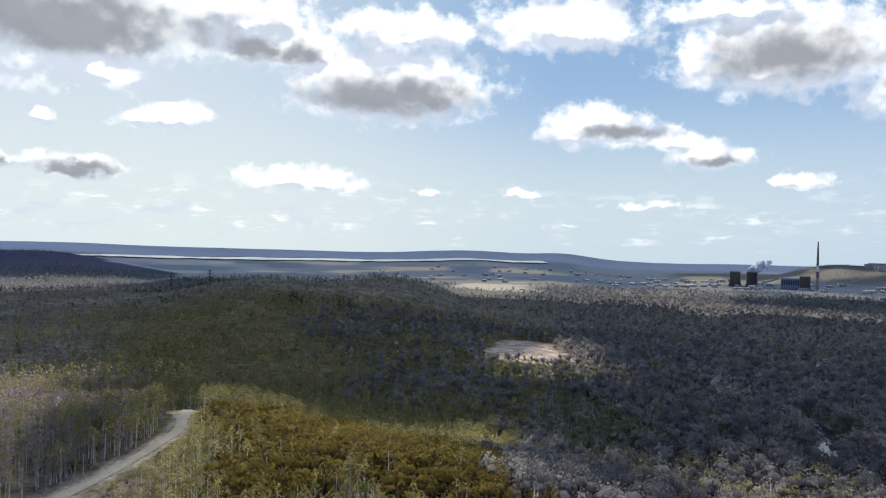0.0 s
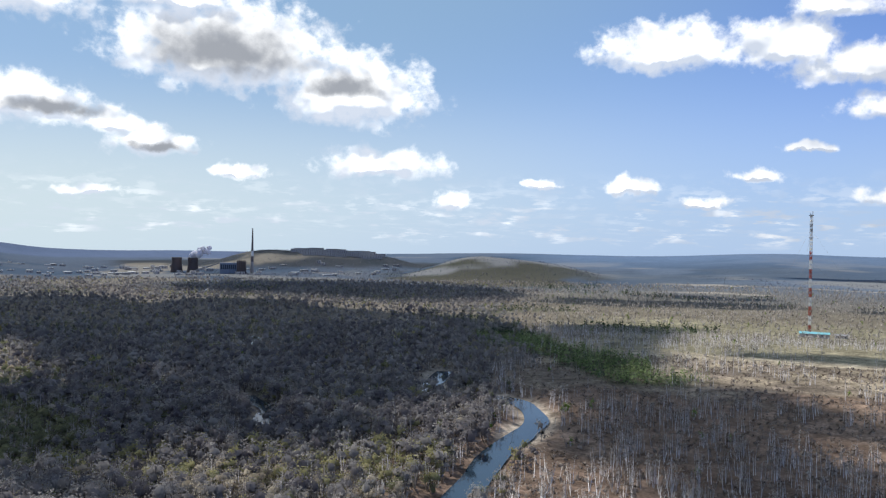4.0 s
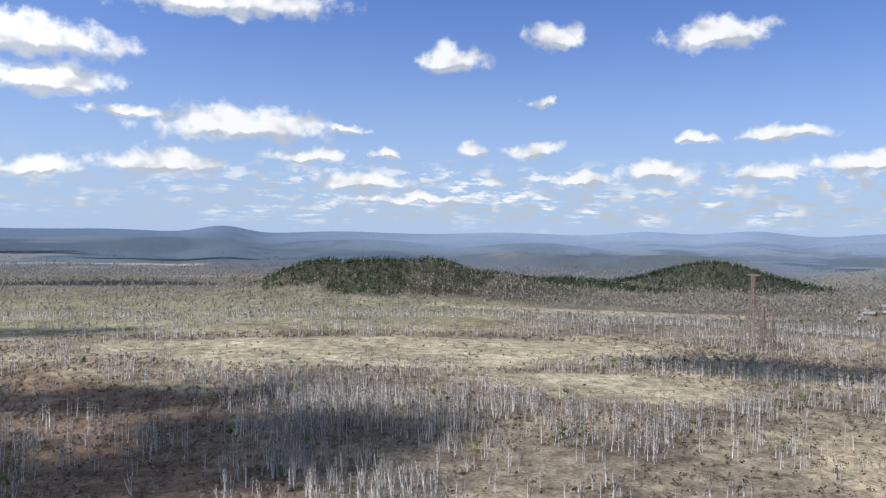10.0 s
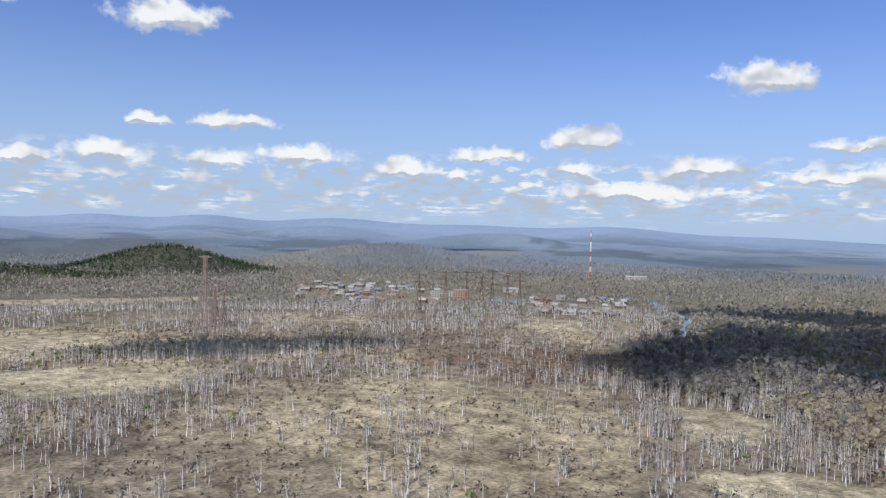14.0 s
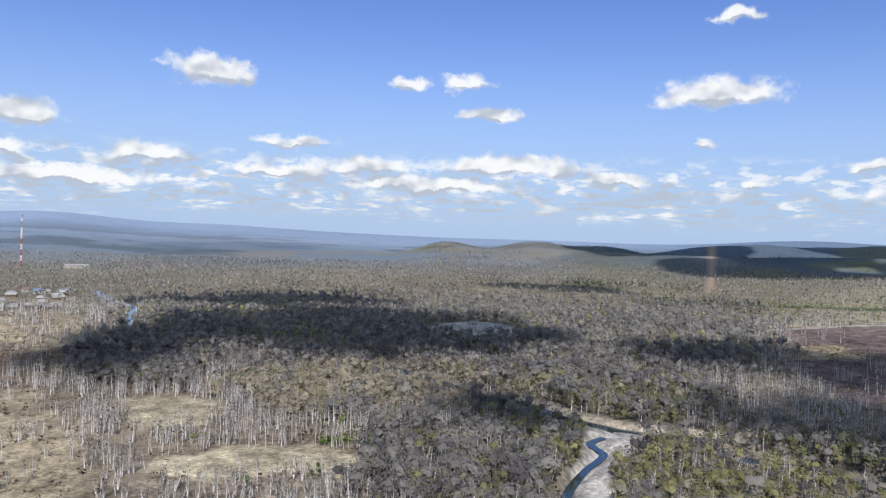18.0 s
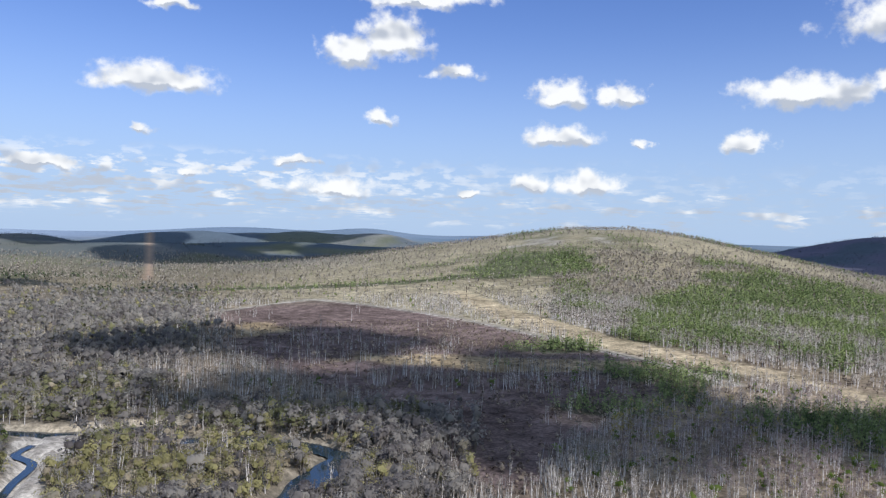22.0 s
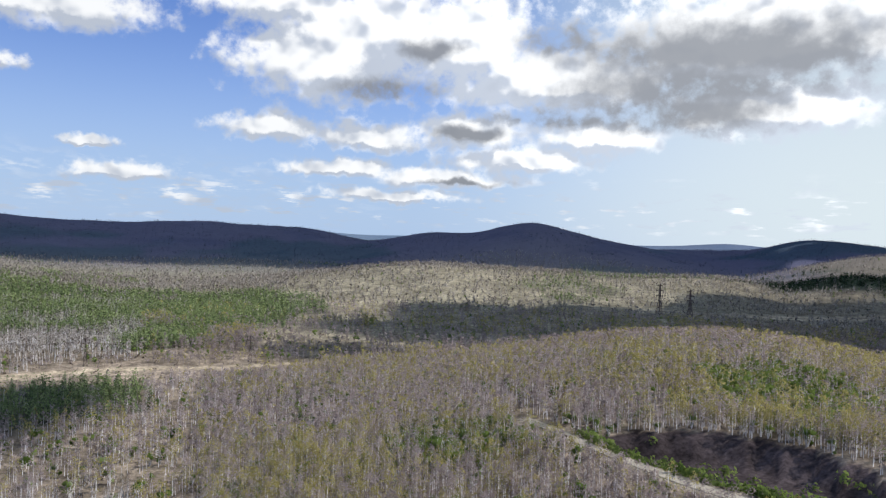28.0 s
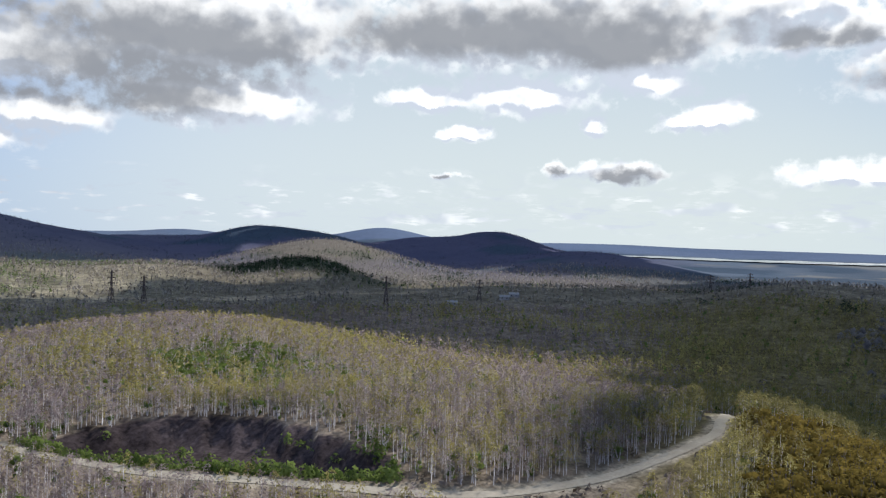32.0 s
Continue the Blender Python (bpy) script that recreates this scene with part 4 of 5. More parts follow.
def grow(kind, seed, fine):
    """One tree about 10 m high. fine: from 3, near, to 0, far."""
    rng = np.random.default_rng(seed)
    g = Growth()
    if kind == "birch":                  # a clump of slender stems with a thin, high crown
        for stem in range((1, 2, 3, 3)[fine]):
            foot = rng.normal(0, 0.9 if fine == 3 else 1.6, 2) * (stem > 0)
            lean, tall = rng.normal(0, 0.5, 2), rng.uniform(6.5, 10.5)
            base = np.array((foot[0], foot[1], -0.5)) * (0.05 if fine == 3 else 1, 0.05 if fine == 3 else 1, 1)
            top = np.array((foot[0] + lean[0], foot[1] + lean[1], tall))
            if fine == 3:
                g.stick(base, base + (top - base) * 0.6, 0.16, 0.10)
                g.spike(base + (top - base) * 0.6, top, 0.11)
            elif fine:
                g.spike(base, top, (0, 0.15, 0.15)[fine])
            else:
                g.blade(base, top, 0.32, rng, 0)
            for k in range((4, 4, 8, 18)[fine]):
                h = rng.uniform(0.36, 1.0)
                a, out = rng.uniform(0, 6.283), rng.uniform(0.1, 1.0) * (1.5 - 1.5 * abs(h - 0.6))
                p = base + (top - base) * h + np.array((math.cos(a) * out, math.sin(a) * out, 0.2))
                g.tuft(p, (2.2, 1.2, 0.8, 0.6)[fine], rng, 0.7, (0.42, 0.3, 0.26, 0.24)[fine])
    elif kind == "sapling":              # dense young birch with an oval crown
        g.spike((0, 0, -0.5), (0, 0, 9.4), 0.15) if fine > 1 else g.blade((0, 0, -0.5), (0, 0, 9.0), 0.3, rng, 0)
        side = rng.normal(0, 0.3, 2)
        for k in range((5, 11, 26, 66)[fine]):
            h = rng.uniform(0.0, 1.0) ** 0.8
            a, out = rng.uniform(0, 6.283), math.sqrt(rng.random()) * (2.1 * math.sin(3.1416 * (0.12 + 0.86 * h)) + 0.15)
            p = np.array((side[0] * h + math.cos(a) * out, side[1] * h + math.sin(a) * out, 2.6 + 7.2 * h))
            g.tuft(p, (2.3, 1.3, 0.84, 0.58)[fine] * rng.uniform(0.7, 1.25), rng, 0.6, (0.45, 0.4, 0.32, 0.26)[fine])
    elif kind in ("willow", "round"):    # forked, broad and full of twigs
        forks = (0, 1, 2, 5)[fine]
        for k in range(forks):
            a = k * 6.283 / forks + rng.uniform(-0.5, 0.5)
            o = rng.uniform(1.0, 2.6) if forks > 1 else 0.2
            t = np.array((math.cos(a) * o, math.sin(a) * o, rng.uniform(6.0, 8.0)))
            g.stick((0, 0, -0.5), t, 0.2, 0.06) if fine == 3 else g.spike((0, 0, -0.5), t, 0.22)
        lumps = [(np.array((rng.normal(0, 0.6), rng.normal(0, 0.6), rng.uniform(5.8, 7.4))), rng.uniform(1.9, 2.6))]
        for k in range((2, 3, 4, 6)[fine]):
            a, o = k * 6.283 / (2, 3, 4, 6)[fine] + rng.uniform(-0.5, 0.5), rng.uniform(1.4, 2.7)
            lumps.append((np.array((math.cos(a) * o, math.sin(a) * o, rng.uniform(1.4, 7.4))), rng.uniform(1.2, 2.3)))
        for c, rad in lumps[:(1, 1, 2, 3)[fine]]:      # the thick of the twigs
            g.clump(c - (0, 0, 0.8), rad * (0.9, 0.75, 0.6, 0.6)[fine], rng, fine)
        for k in range((6, 20, 64, 170)[fine] if kind == "willow" else (5, 13, 36, 90)[fine]):
            c, rad = lumps[int(rng.integers(0, len(lumps)))]
            n = rng.normal(size=3)
            n /= np.linalg.norm(n)
            p = c + n * rad * rng.uniform(0.45, 1.1) * (1, 1, 0.95)
            p[2] = max(p[2], 0.8)
            g.tuft(p, (1.7, 1.1, 0.68, 0.43)[fine] * (1 if kind == "willow" else 1.25) * rng.uniform(0.65, 1.3), rng, 0.3, 0.5)
    elif kind == "pine":
        g.spike((0, 0, -0.5), (0, 0, 9.5), 0.18) if fine > 1 else g.blade((0, 0, -0.5), (0, 0, 9.5), 0.4, rng, 0)
        for k in range((7, 14, 34, 90)[fine]):
            h = rng.uniform(0.0, 1.0) ** 1.25
            a, o = rng.uniform(0, 6.283), math.sqrt(rng.uniform(0.15, 1)) * (2.5 * (1 - h) ** 0.75 + 0.2) * rng.uniform(0.75, 1.1)
            p = np.array((math.cos(a) * o, math.sin(a) * o, 1.4 + 8.4 * h))
            g.tuft(p, (2.1, 1.5, 1.0, 0.62)[fine] * (1.1 - 0.5 * h), rng, -0.1)
    else:                                # shrub
        for k in range((3, 5, 10, 22)[fine]):
            a, o, h = rng.uniform(0, 6.283), rng.uniform(0.2, 1.5), rng.uniform(0.2, 1.7)
            g.tuft(np.array((math.cos(a) * o, math.sin(a) * o, h)), (1.4, 1.0, 0.7, 0.45)[fine], rng, 0.1, 0.65)
    return g.done()


def scatter(name, label, kind, mats, x, y, size, tone, fine, seed, category="trees"):
    """Many trees joined into one object."""
    protos = [grow(kind, seed * 31 + k, fine) for k in range(6)]
    rng = np.random.default_rng(seed)
    z = height(x, y)
    V, F, M, T, N, base = [], [], [], [], [], 0
    pick = rng.integers(0, 6, len(x))
    spin, fat = rng.uniform(0, 6.283, len(x)), rng.uniform(0.8, 1.25, len(x))
    for k, (v, f, m) in enumerate(protos):
        s = pick == k
        n = int(s.sum())
        if not n:
            continue
        c, sn = np.cos(spin[s])[:, None], np.sin(spin[s])[:, None]
        sz, ft = size[s][:, None] / 10, fat[s][:, None]
        px = (v[:, 0] * c - v[:, 1] * sn) * sz * ft + x[s][:, None]
        py = (v[:, 0] * sn + v[:, 1] * c) * sz * ft + y[s][:, None]
        pz = v[:, 2] * sz + z[s][:, None]
        V.append(np.stack([px, py, pz], -1).reshape(-1, 3))
        F.append((f[None] + (np.arange(n) * len(v))[:, None, None] + base).reshape(-1, 3))
        M.append(np.tile(m, n))
        out = crown_side(v)
        N.append(np.stack([out[:, 0] * c - out[:, 1] * sn, out[:, 0] * sn + out[:, 1] * c, out[:, 2] + 0 * c], -1).reshape(-1, 3))
        T.append(np.repeat(tone[s], len(v)))
        base += n * len(v)
    me = fast_mesh(name, np.concatenate(V), np.concatenate(F), 3, mats, np.concatenate(M), np.concatenate(T), True, np.concatenate(N))
    return tagged(new(name, me), label, category, kind="stuff")


SINGLE = {
    "birches": ("birch_tree", "bare white-stemmed birch standing in dry grass", 250), "young_birches": ("birch_sapling", "bare pinkish-grey young birch on the hill", 120),
    "budding_birches": ("budding_birch", "young birch in yellow-green bud on the hill", 120), "leafing_trees": ("leafing_tree", "small tree in fresh green leaf", 60),
    "willows": ("willow_tree", "bare grey floodplain tree with a round crown", 200), "greening_willows": ("greening_willow", "floodplain tree with its first green haze", 90),
    "tan_willows": ("catkin_willow", "sunlit tan willow hung with catkins", 60), "hazy_willows": ("leafing_willow", "floodplain tree coming into dull green leaf", 60),
    "golden_trees": ("golden_tree", "golden catkin-covered tree on the near knoll", 60), "firs": ("fir_tree", "dark green fir standing alone among bare trees", 5),
    "pines": ("pine_tree", "dark green pine in a dense stand", 60)}


def single_trees(tag, kind, mats, x, y, size):
    """The trees nearest the middle of the plan, each a thing with trunk and crown. Returns which of the places they take."""
    name, label, most = SINGLE[tag]
    order = np.argsort(np.hypot(x, y) + np.where(np.hypot(x, y) < 235, 400, 0))[:most]
    z = height(x, y)
    protos = []
    for k in range(5):
        v, f, m = grow(kind, 900 + k, 3)
        meshes = []
        for slot, word in ((0, "trunk"), (1, "crown")):
            used = np.unique(f[m == slot])
            back = np.full(len(v), -1)
            back[used] = np.arange(len(used))
            meshes.append(fast_mesh(word, v[used], back[f[m == slot]], 3, [mats[slot]], None, np.full(len(used), 0.25 + 0.14 * k), True, crown_side(v[used])))
        protos.append(meshes)
    for n, i in enumerate(order):
        tree = new(name)
        tree.location, tree.rotation_euler = (x[i], y[i], z[i]), (0, 0, n * 2.4)
        tree.scale = (size[i] / 10,) * 3
        tagged(tree, label, "tree", "single " + tag.replace("_", " "))
        for word, me in zip(("trunk", "crown"), protos[n % 5]):
            new(word, me).parent = tree
    taken = np.zeros(len(x), bool)
    taken[order] = True
    return taken


def seeds(n, r0, r1, seed, az0=0.0, az1=360.0):
    rng = np.random.default_rng(seed)
    r = np.sqrt(rng.uniform(r0 * r0, r1 * r1, n))
    a = np.radians(rng.uniform(az0, az1, n))
    return r * np.sin(a), r * np.cos(a), rng


COUNTS = {"near": 13000, "middle": 36000, "wide": 62000, "far": 100000}


def plant():
    for band, r0, r1, fine in (("near", 190, 330, 3), ("middle", 330, 560, 2), ("wide", 560, 1000, 1), ("far", 1000, 2300, 0)):
        x, y, rng = seeds(COUNTS[band], r0, r1, 77 + fine)
        if fine > 1:                     # the near hill is wooded more thickly
            x2, y2, _ = seeds({3: 9000, 2: 17000}[fine], r0, r1, 177 + fine, 262, 366)
            x, y = np.concatenate([x, x2]), np.concatenate([y, y2])
        if fine == 1:                    # close-set pines on the long slope
            x2, y2, _ = seeds(15000, 640, 1000, 305, 226, 266)
            x, y = np.concatenate([x, x2]), np.concatenate([y, y2])
        if fine == 0:
            for k, (n, a0, a1, b0, b1) in enumerate(((15000, 1000, 1500, 226, 268), (9000, 1000, 1700, 268, 312), (9000, 1180, 1850, 82, 126))):
                x2, y2, _ = seeds(n, a0, a1, 405 + k, b0, b1)
                x, y = np.concatenate([x, x2]), np.concatenate([y, y2])
        az, r = polar(x, y)
        seen = (r > 238) | (az < 12) | (az > 266)       # the plain right below stays out of sight
        x, y, az, r = x[seen], y[seen], az[seen], r[seen]
        col, t = cover(x, y)
        wet = np.minimum.reduce([way_distance(x, y, w) for w in (RIVER, RIVER_SIDE, RIVER_POOL, RIVER_BACK, RIVER_EAST, CREEK)]) < np.where(turn(polar(x, y)[0], 43) ** 2 < 100, 12, 6.5)
        ux, uy = x / np.hypot(x, y), y / np.hypot(x, y)
        clear = wet | (way_distance(x + ux * 8, y + uy * 8, ROAD_HILL) < 8) | (way_distance(x, y, ROAD_HILL) < 5) | ((az > 319) & (az < 342) & (np.minimum.reduce([way_distance(x + ux * k, y + uy * k, ROAD_HILL) for k in (14, 22, 29)]) < 4)) | (np.minimum.reduce([way_distance(x + ux * k, y + uy * k, RIVER_BACK) for k in (9, 20)]) < np.where((az > 163) & (az < 187), 6, 3)) | (t["pit"] > 0.2) | ((az > 246) & (az < 273) & (np.minimum.reduce([way_distance(x + ux * k, y + uy * k, STRIP) for k in (10, 25, 40)]) < 9)) | (np.minimum.reduce([way_distance(x + ux * k, y + uy * k, w) for k in (12, 26) for w in (RIVER_SIDE, RIVER_POOL)]) < 8) | (way_distance(x + ux * 9, y + uy * 9, RIVER_EAST) < 10)
        n1, n2 = noise2(x, y, 90, 61), noise2(x, y, 30, 62)
        u = rng.random(len(x))
        grove = 0.5 + 0.9 * n1 + 0.6 * n2
        thin = np.where(t["plain"] > 0.5, np.clip(0.75 * grove - 0.17, 0.015, 0.85), np.clip(0.75 + 0.5 * n1, 0.4, 1.0))
        thin = np.maximum(thin * np.where((az > 190) & (az < 240) & (r > 420) & (r < 700), 0.55, 1.0) * (1 - 0.55 * t["heath"]) * (1 - 0.5 * t["sparse"]), t["grove"])
        is_pine = u < t["pine"] * 0.92
        is_flood = ~is_pine & (u < t["pine"] * 0.92 + t["flood"] * 0.62)
        is_birch = ~is_pine & ~is_flood & (u < t["pine"] * 0.92 + t["flood"] * 0.8 + t["birch"] * thin)
        gold = (patch(x, y, 357, 264, 76, 62, 0.5, 30) > 0.5) & is_birch & (rng.random(len(x)) < 0.96)
        bud = is_birch & (t["hills"] > 0.5) & (rng.random(len(x)) < 0.10 + 0.2 * smooth(turn(az, 292), -15, 15) + 0.3 * smooth(turn(az, 332), -4, 10) + 0.65 * smooth(turn(az, 338), -3, 3) + 0.25 * ((r < 330) & (az < 290)) + 0.08 + 0.6 * n1) & ~gold
        is_fir = is_pine & ((az < 200) | (az > 300)) & (r > 900)
        leaf = is_birch & ~gold & (rng.random(len(x)) < 0.02 + 0.06 * (t["hills"] > 0.5) + 0.1 * (noise2(x, y, 120, 71) > 0.4) + 0.62 * patch(x, y, 304.5, 390, 36, 55, 0.8, 24) + 0.5 * patch(x, y, 281, 290, 30, 26, 0.8, 20))
        green = is_flood & (rng.random(len(x)) < 0.06 + 0.25 * n1 + 0.5 * patch(x, y, 30, 345, 120, 38, 0.4, 40) + 0.65 * patch(x, y, 202, 320, 80, 50, 0.4, 40))
        tan = is_flood & ~green & (rng.random(len(x)) < 0.05 + 0.85 * patch(x, y, 172, 470, 95, 80, 0.5, 50) + 0.35 * patch(x, y, 22, 300, 110, 36, 0.4, 30) + 0.5 * patch(x, y, 200, 300, 60, 40, 0.5, 30))
        hazy = is_flood & ~green & ~tan & (rng.random(len(x)) < 0.10 + 0.5 * n1 + 0.35 * patch(x, y, 12, 500, 70, 130, 0.7, 60) + 0.7 * patch(x, y, 355, 560, 140, 240, 0.5, 60) + 0.4 * patch(x, y, 200, 440, 150, 120, 0.6, 60))
        for tag, kind, mats, pickd, h0, h1, text in (
                ("birches", "birch", [BARK, TWIGS], is_birch & ~bud & ~leaf & ~gold & (t["hills"] < 0.5), 8, 14, "bare white-stemmed birches thick over the plain"),
                ("young_birches", "sapling", [BARK, TWIGS_PINK], is_birch & ~bud & ~leaf & ~gold & (t["hills"] >= 0.5), 7, 12, "bare pinkish-grey young birches on the hill"),
                ("budding_birches", "sapling", [BARK, BUDS], bud & ~leaf, 8, 13, "young birches in yellow-green bud on the hill"),
                ("leafing_trees", "round", [BARK, LEAVES], leaf, 5, 10, "small trees in fresh green leaf"),
                ("willows", "willow", [BARK_DARK, TWIGS_GREY], is_flood & ~green & ~tan & ~hazy, 9, 17, "bare grey floodplain trees with round crowns"),
                ("greening_willows", "willow", [BARK_DARK, BUDS_WILLOW], green, 6, 13, "floodplain trees with the first green haze"),
                ("tan_willows", "willow", [BARK_DARK, TWIGS_TAN], tan, 7, 14, "sunlit tan willows hung with catkins"),
                ("hazy_willows", "willow", [BARK_DARK, HAZE_GREEN], hazy, 6, 13, "floodplain trees coming into dull green leaf"),
                ("golden_trees", "round", [BARK_DARK, GOLD], gold, 8, 12, "golden catkin-covered trees on the near knoll"),
                ("firs", "pine", [BARK_DARK, NEEDLES_DARK], is_fir, 9, 15, "dark firs on a far hill"),
                ("pines", "pine", [BARK_DARK, NEEDLES], is_pine & ~is_fir, 7, 13, "green pines in dense stands")):
            s = pickd & ~clear
            if s.sum() < 3:
                continue
            # the southern hillside's shade is put into its birch tones, darker there
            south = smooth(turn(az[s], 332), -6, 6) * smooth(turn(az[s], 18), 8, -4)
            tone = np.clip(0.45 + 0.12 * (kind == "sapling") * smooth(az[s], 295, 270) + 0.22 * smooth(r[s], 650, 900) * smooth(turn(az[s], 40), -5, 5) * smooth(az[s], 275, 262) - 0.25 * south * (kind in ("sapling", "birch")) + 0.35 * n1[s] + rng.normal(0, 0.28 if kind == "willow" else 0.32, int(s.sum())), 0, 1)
            sx, sy, size = x[s], y[s], rng.uniform(h0 * (1 if fine else 0.9), h1 * (1 if fine else 0.9), int(s.sum()))
            if fine == 3:
                first = single_trees(tag, kind, mats, sx, sy, size)
                sx, sy, size, tone = sx[~first], sy[~first], size[~first], tone[~first]
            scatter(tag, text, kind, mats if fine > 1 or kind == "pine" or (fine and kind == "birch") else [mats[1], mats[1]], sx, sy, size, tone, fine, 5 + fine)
        print(band, {"pine": int(is_pine.sum()), "flood": int(is_flood.sum()), "birch": int(is_birch.sum())})


plant()


def far_woods():
    """Dark woods that roughen the distant ridges."""
    for k, (n, r0, r1, a0, a1) in enumerate(((13000, 2300, 3400, 240, 332), (5000, 2300, 3450, 20, 50), (7000, 2300, 3300, 176, 240), (5000, 2200, 3000, 56, 150))):
        x, y, rng = seeds(n, r0, r1, 830 + k, a0, a1)
        keep = (noise2(x, y, 170, 840) + 0.5 * noise2(x, y, 60, 841) > (-0.2, -0.2, 0.0, 0.15)[k]) & (cover(x, y)[1]["bare"] < 0.4)
        dark = rng.random(len(x)) < 0.45 + 0.5 * noise2(x, y, 120, 842)
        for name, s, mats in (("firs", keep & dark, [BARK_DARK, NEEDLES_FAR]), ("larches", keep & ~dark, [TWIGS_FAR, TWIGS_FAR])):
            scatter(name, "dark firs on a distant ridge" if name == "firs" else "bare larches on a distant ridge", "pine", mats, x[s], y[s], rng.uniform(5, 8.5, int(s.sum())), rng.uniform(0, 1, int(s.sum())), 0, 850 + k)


far_woods()
spots = [(217.1, 405), (219.2, 372), (220.1, 370), (245.8, 290), (218.6, 377)]
single_trees("firs", "pine", [BARK_DARK, NEEDLES_DARK], np.array([bearing(*p).x for p in spots]), np.array([bearing(*p).y for p in spots]), np.array([12, 6, 5, 11, 6.0]))


def brush():
    """Low brown brush over heath, plain and river banks."""
    x, y, rng = seeds(90000, 190, 800, 501)
    _, t = cover(x, y)
    az, r = polar(x, y)
    keep = (rng.random(len(x)) < np.clip(0.42 + 0.3 * t["heath"] + 0.6 * noise2(x, y, 55, 91) + 0.3 * noise2(x, y, 17, 92), 0.05, 0.9))
    keep &= ((t["bare"] < 0.4) | ((t["plain"] > 0.5) & (rng.random(len(x)) < 0.12))) & (np.minimum.reduce([way_distance(x, y, w) for w in (RIVER, RIVER_EAST)]) > 10) & (way_distance(x, y, ROAD_HILL) > 4) & ((t["hills"] < 0.5) | (way_distance(x, y, ROAD_HILL) < 22) | (rng.random(len(x)) < 0.3))
    keep &= t["pit"] < 0.1
    x, y = x[keep], y[keep]
    scatter("brush", "low brown brush over heath and dry grass", "shrub", [BARK_DARK, HEATH], x, y, rng.uniform(5, 13, len(x)), np.clip(rng.normal(0.4, 0.3, len(x)), 0, 1), 1, 93, "brush")

    # green bushes between the road and the quarry bank
    rng = np.random.default_rng(611)
    az = rng.uniform(290, 316, 260)
    r = np.interp(az, *FOOT) + np.where(np.arange(260) < 200, rng.uniform(3, 13, 260), rng.uniform(8, 45, 260))
    x, y = r * np.sin(np.radians(az)), r * np.cos(np.radians(az))
    scatter("bushes", "low green bushes between gravel road and dark bank", "shrub", [BARK_DARK, LEAVES], x, y, rng.uniform(8, 24, 260), rng.uniform(0, 1, 260), 3, 95, "bushes")
    az, r = rng.uniform(168.5, 175, 60), rng.uniform(350, 364, 60)
    x, y = r * np.sin(np.radians(az)), r * np.cos(np.radians(az))
    scatter("bushes", "bright green bushes at the edge of a dry meadow", "shrub", [BARK_DARK, LEAVES], x, y, rng.uniform(10, 22, 60), rng.uniform(0, 1, 60), 3, 96, "bushes")


brush()


# ---- unseen clouds added overhead, each placed to shade a patch of land ----
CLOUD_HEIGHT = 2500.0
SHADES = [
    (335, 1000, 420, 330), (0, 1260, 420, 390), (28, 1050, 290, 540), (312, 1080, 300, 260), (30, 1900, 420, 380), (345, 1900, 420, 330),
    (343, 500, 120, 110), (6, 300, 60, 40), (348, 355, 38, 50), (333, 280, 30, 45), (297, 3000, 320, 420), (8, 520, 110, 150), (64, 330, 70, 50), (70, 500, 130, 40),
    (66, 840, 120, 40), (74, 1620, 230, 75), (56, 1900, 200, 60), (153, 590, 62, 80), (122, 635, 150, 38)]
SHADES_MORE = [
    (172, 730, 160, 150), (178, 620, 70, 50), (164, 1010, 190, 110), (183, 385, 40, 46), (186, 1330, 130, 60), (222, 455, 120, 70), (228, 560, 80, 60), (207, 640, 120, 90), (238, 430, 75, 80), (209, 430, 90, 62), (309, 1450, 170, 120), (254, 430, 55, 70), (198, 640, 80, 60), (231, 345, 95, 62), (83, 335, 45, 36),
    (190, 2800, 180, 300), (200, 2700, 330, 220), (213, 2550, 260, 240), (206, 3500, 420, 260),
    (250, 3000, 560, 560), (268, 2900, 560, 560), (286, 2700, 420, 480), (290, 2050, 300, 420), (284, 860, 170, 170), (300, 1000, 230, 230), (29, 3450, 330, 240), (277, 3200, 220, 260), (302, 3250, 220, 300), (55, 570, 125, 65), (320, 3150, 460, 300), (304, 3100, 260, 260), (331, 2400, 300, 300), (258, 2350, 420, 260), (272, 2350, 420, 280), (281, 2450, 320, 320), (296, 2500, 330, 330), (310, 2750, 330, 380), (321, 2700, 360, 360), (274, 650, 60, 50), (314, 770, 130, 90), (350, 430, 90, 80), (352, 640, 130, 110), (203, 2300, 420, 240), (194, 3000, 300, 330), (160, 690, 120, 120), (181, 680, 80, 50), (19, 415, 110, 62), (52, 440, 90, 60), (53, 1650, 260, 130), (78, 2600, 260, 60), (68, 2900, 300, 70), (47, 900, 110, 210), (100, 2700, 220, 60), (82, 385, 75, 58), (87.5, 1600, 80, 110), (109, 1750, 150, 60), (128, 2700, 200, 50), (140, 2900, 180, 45)]


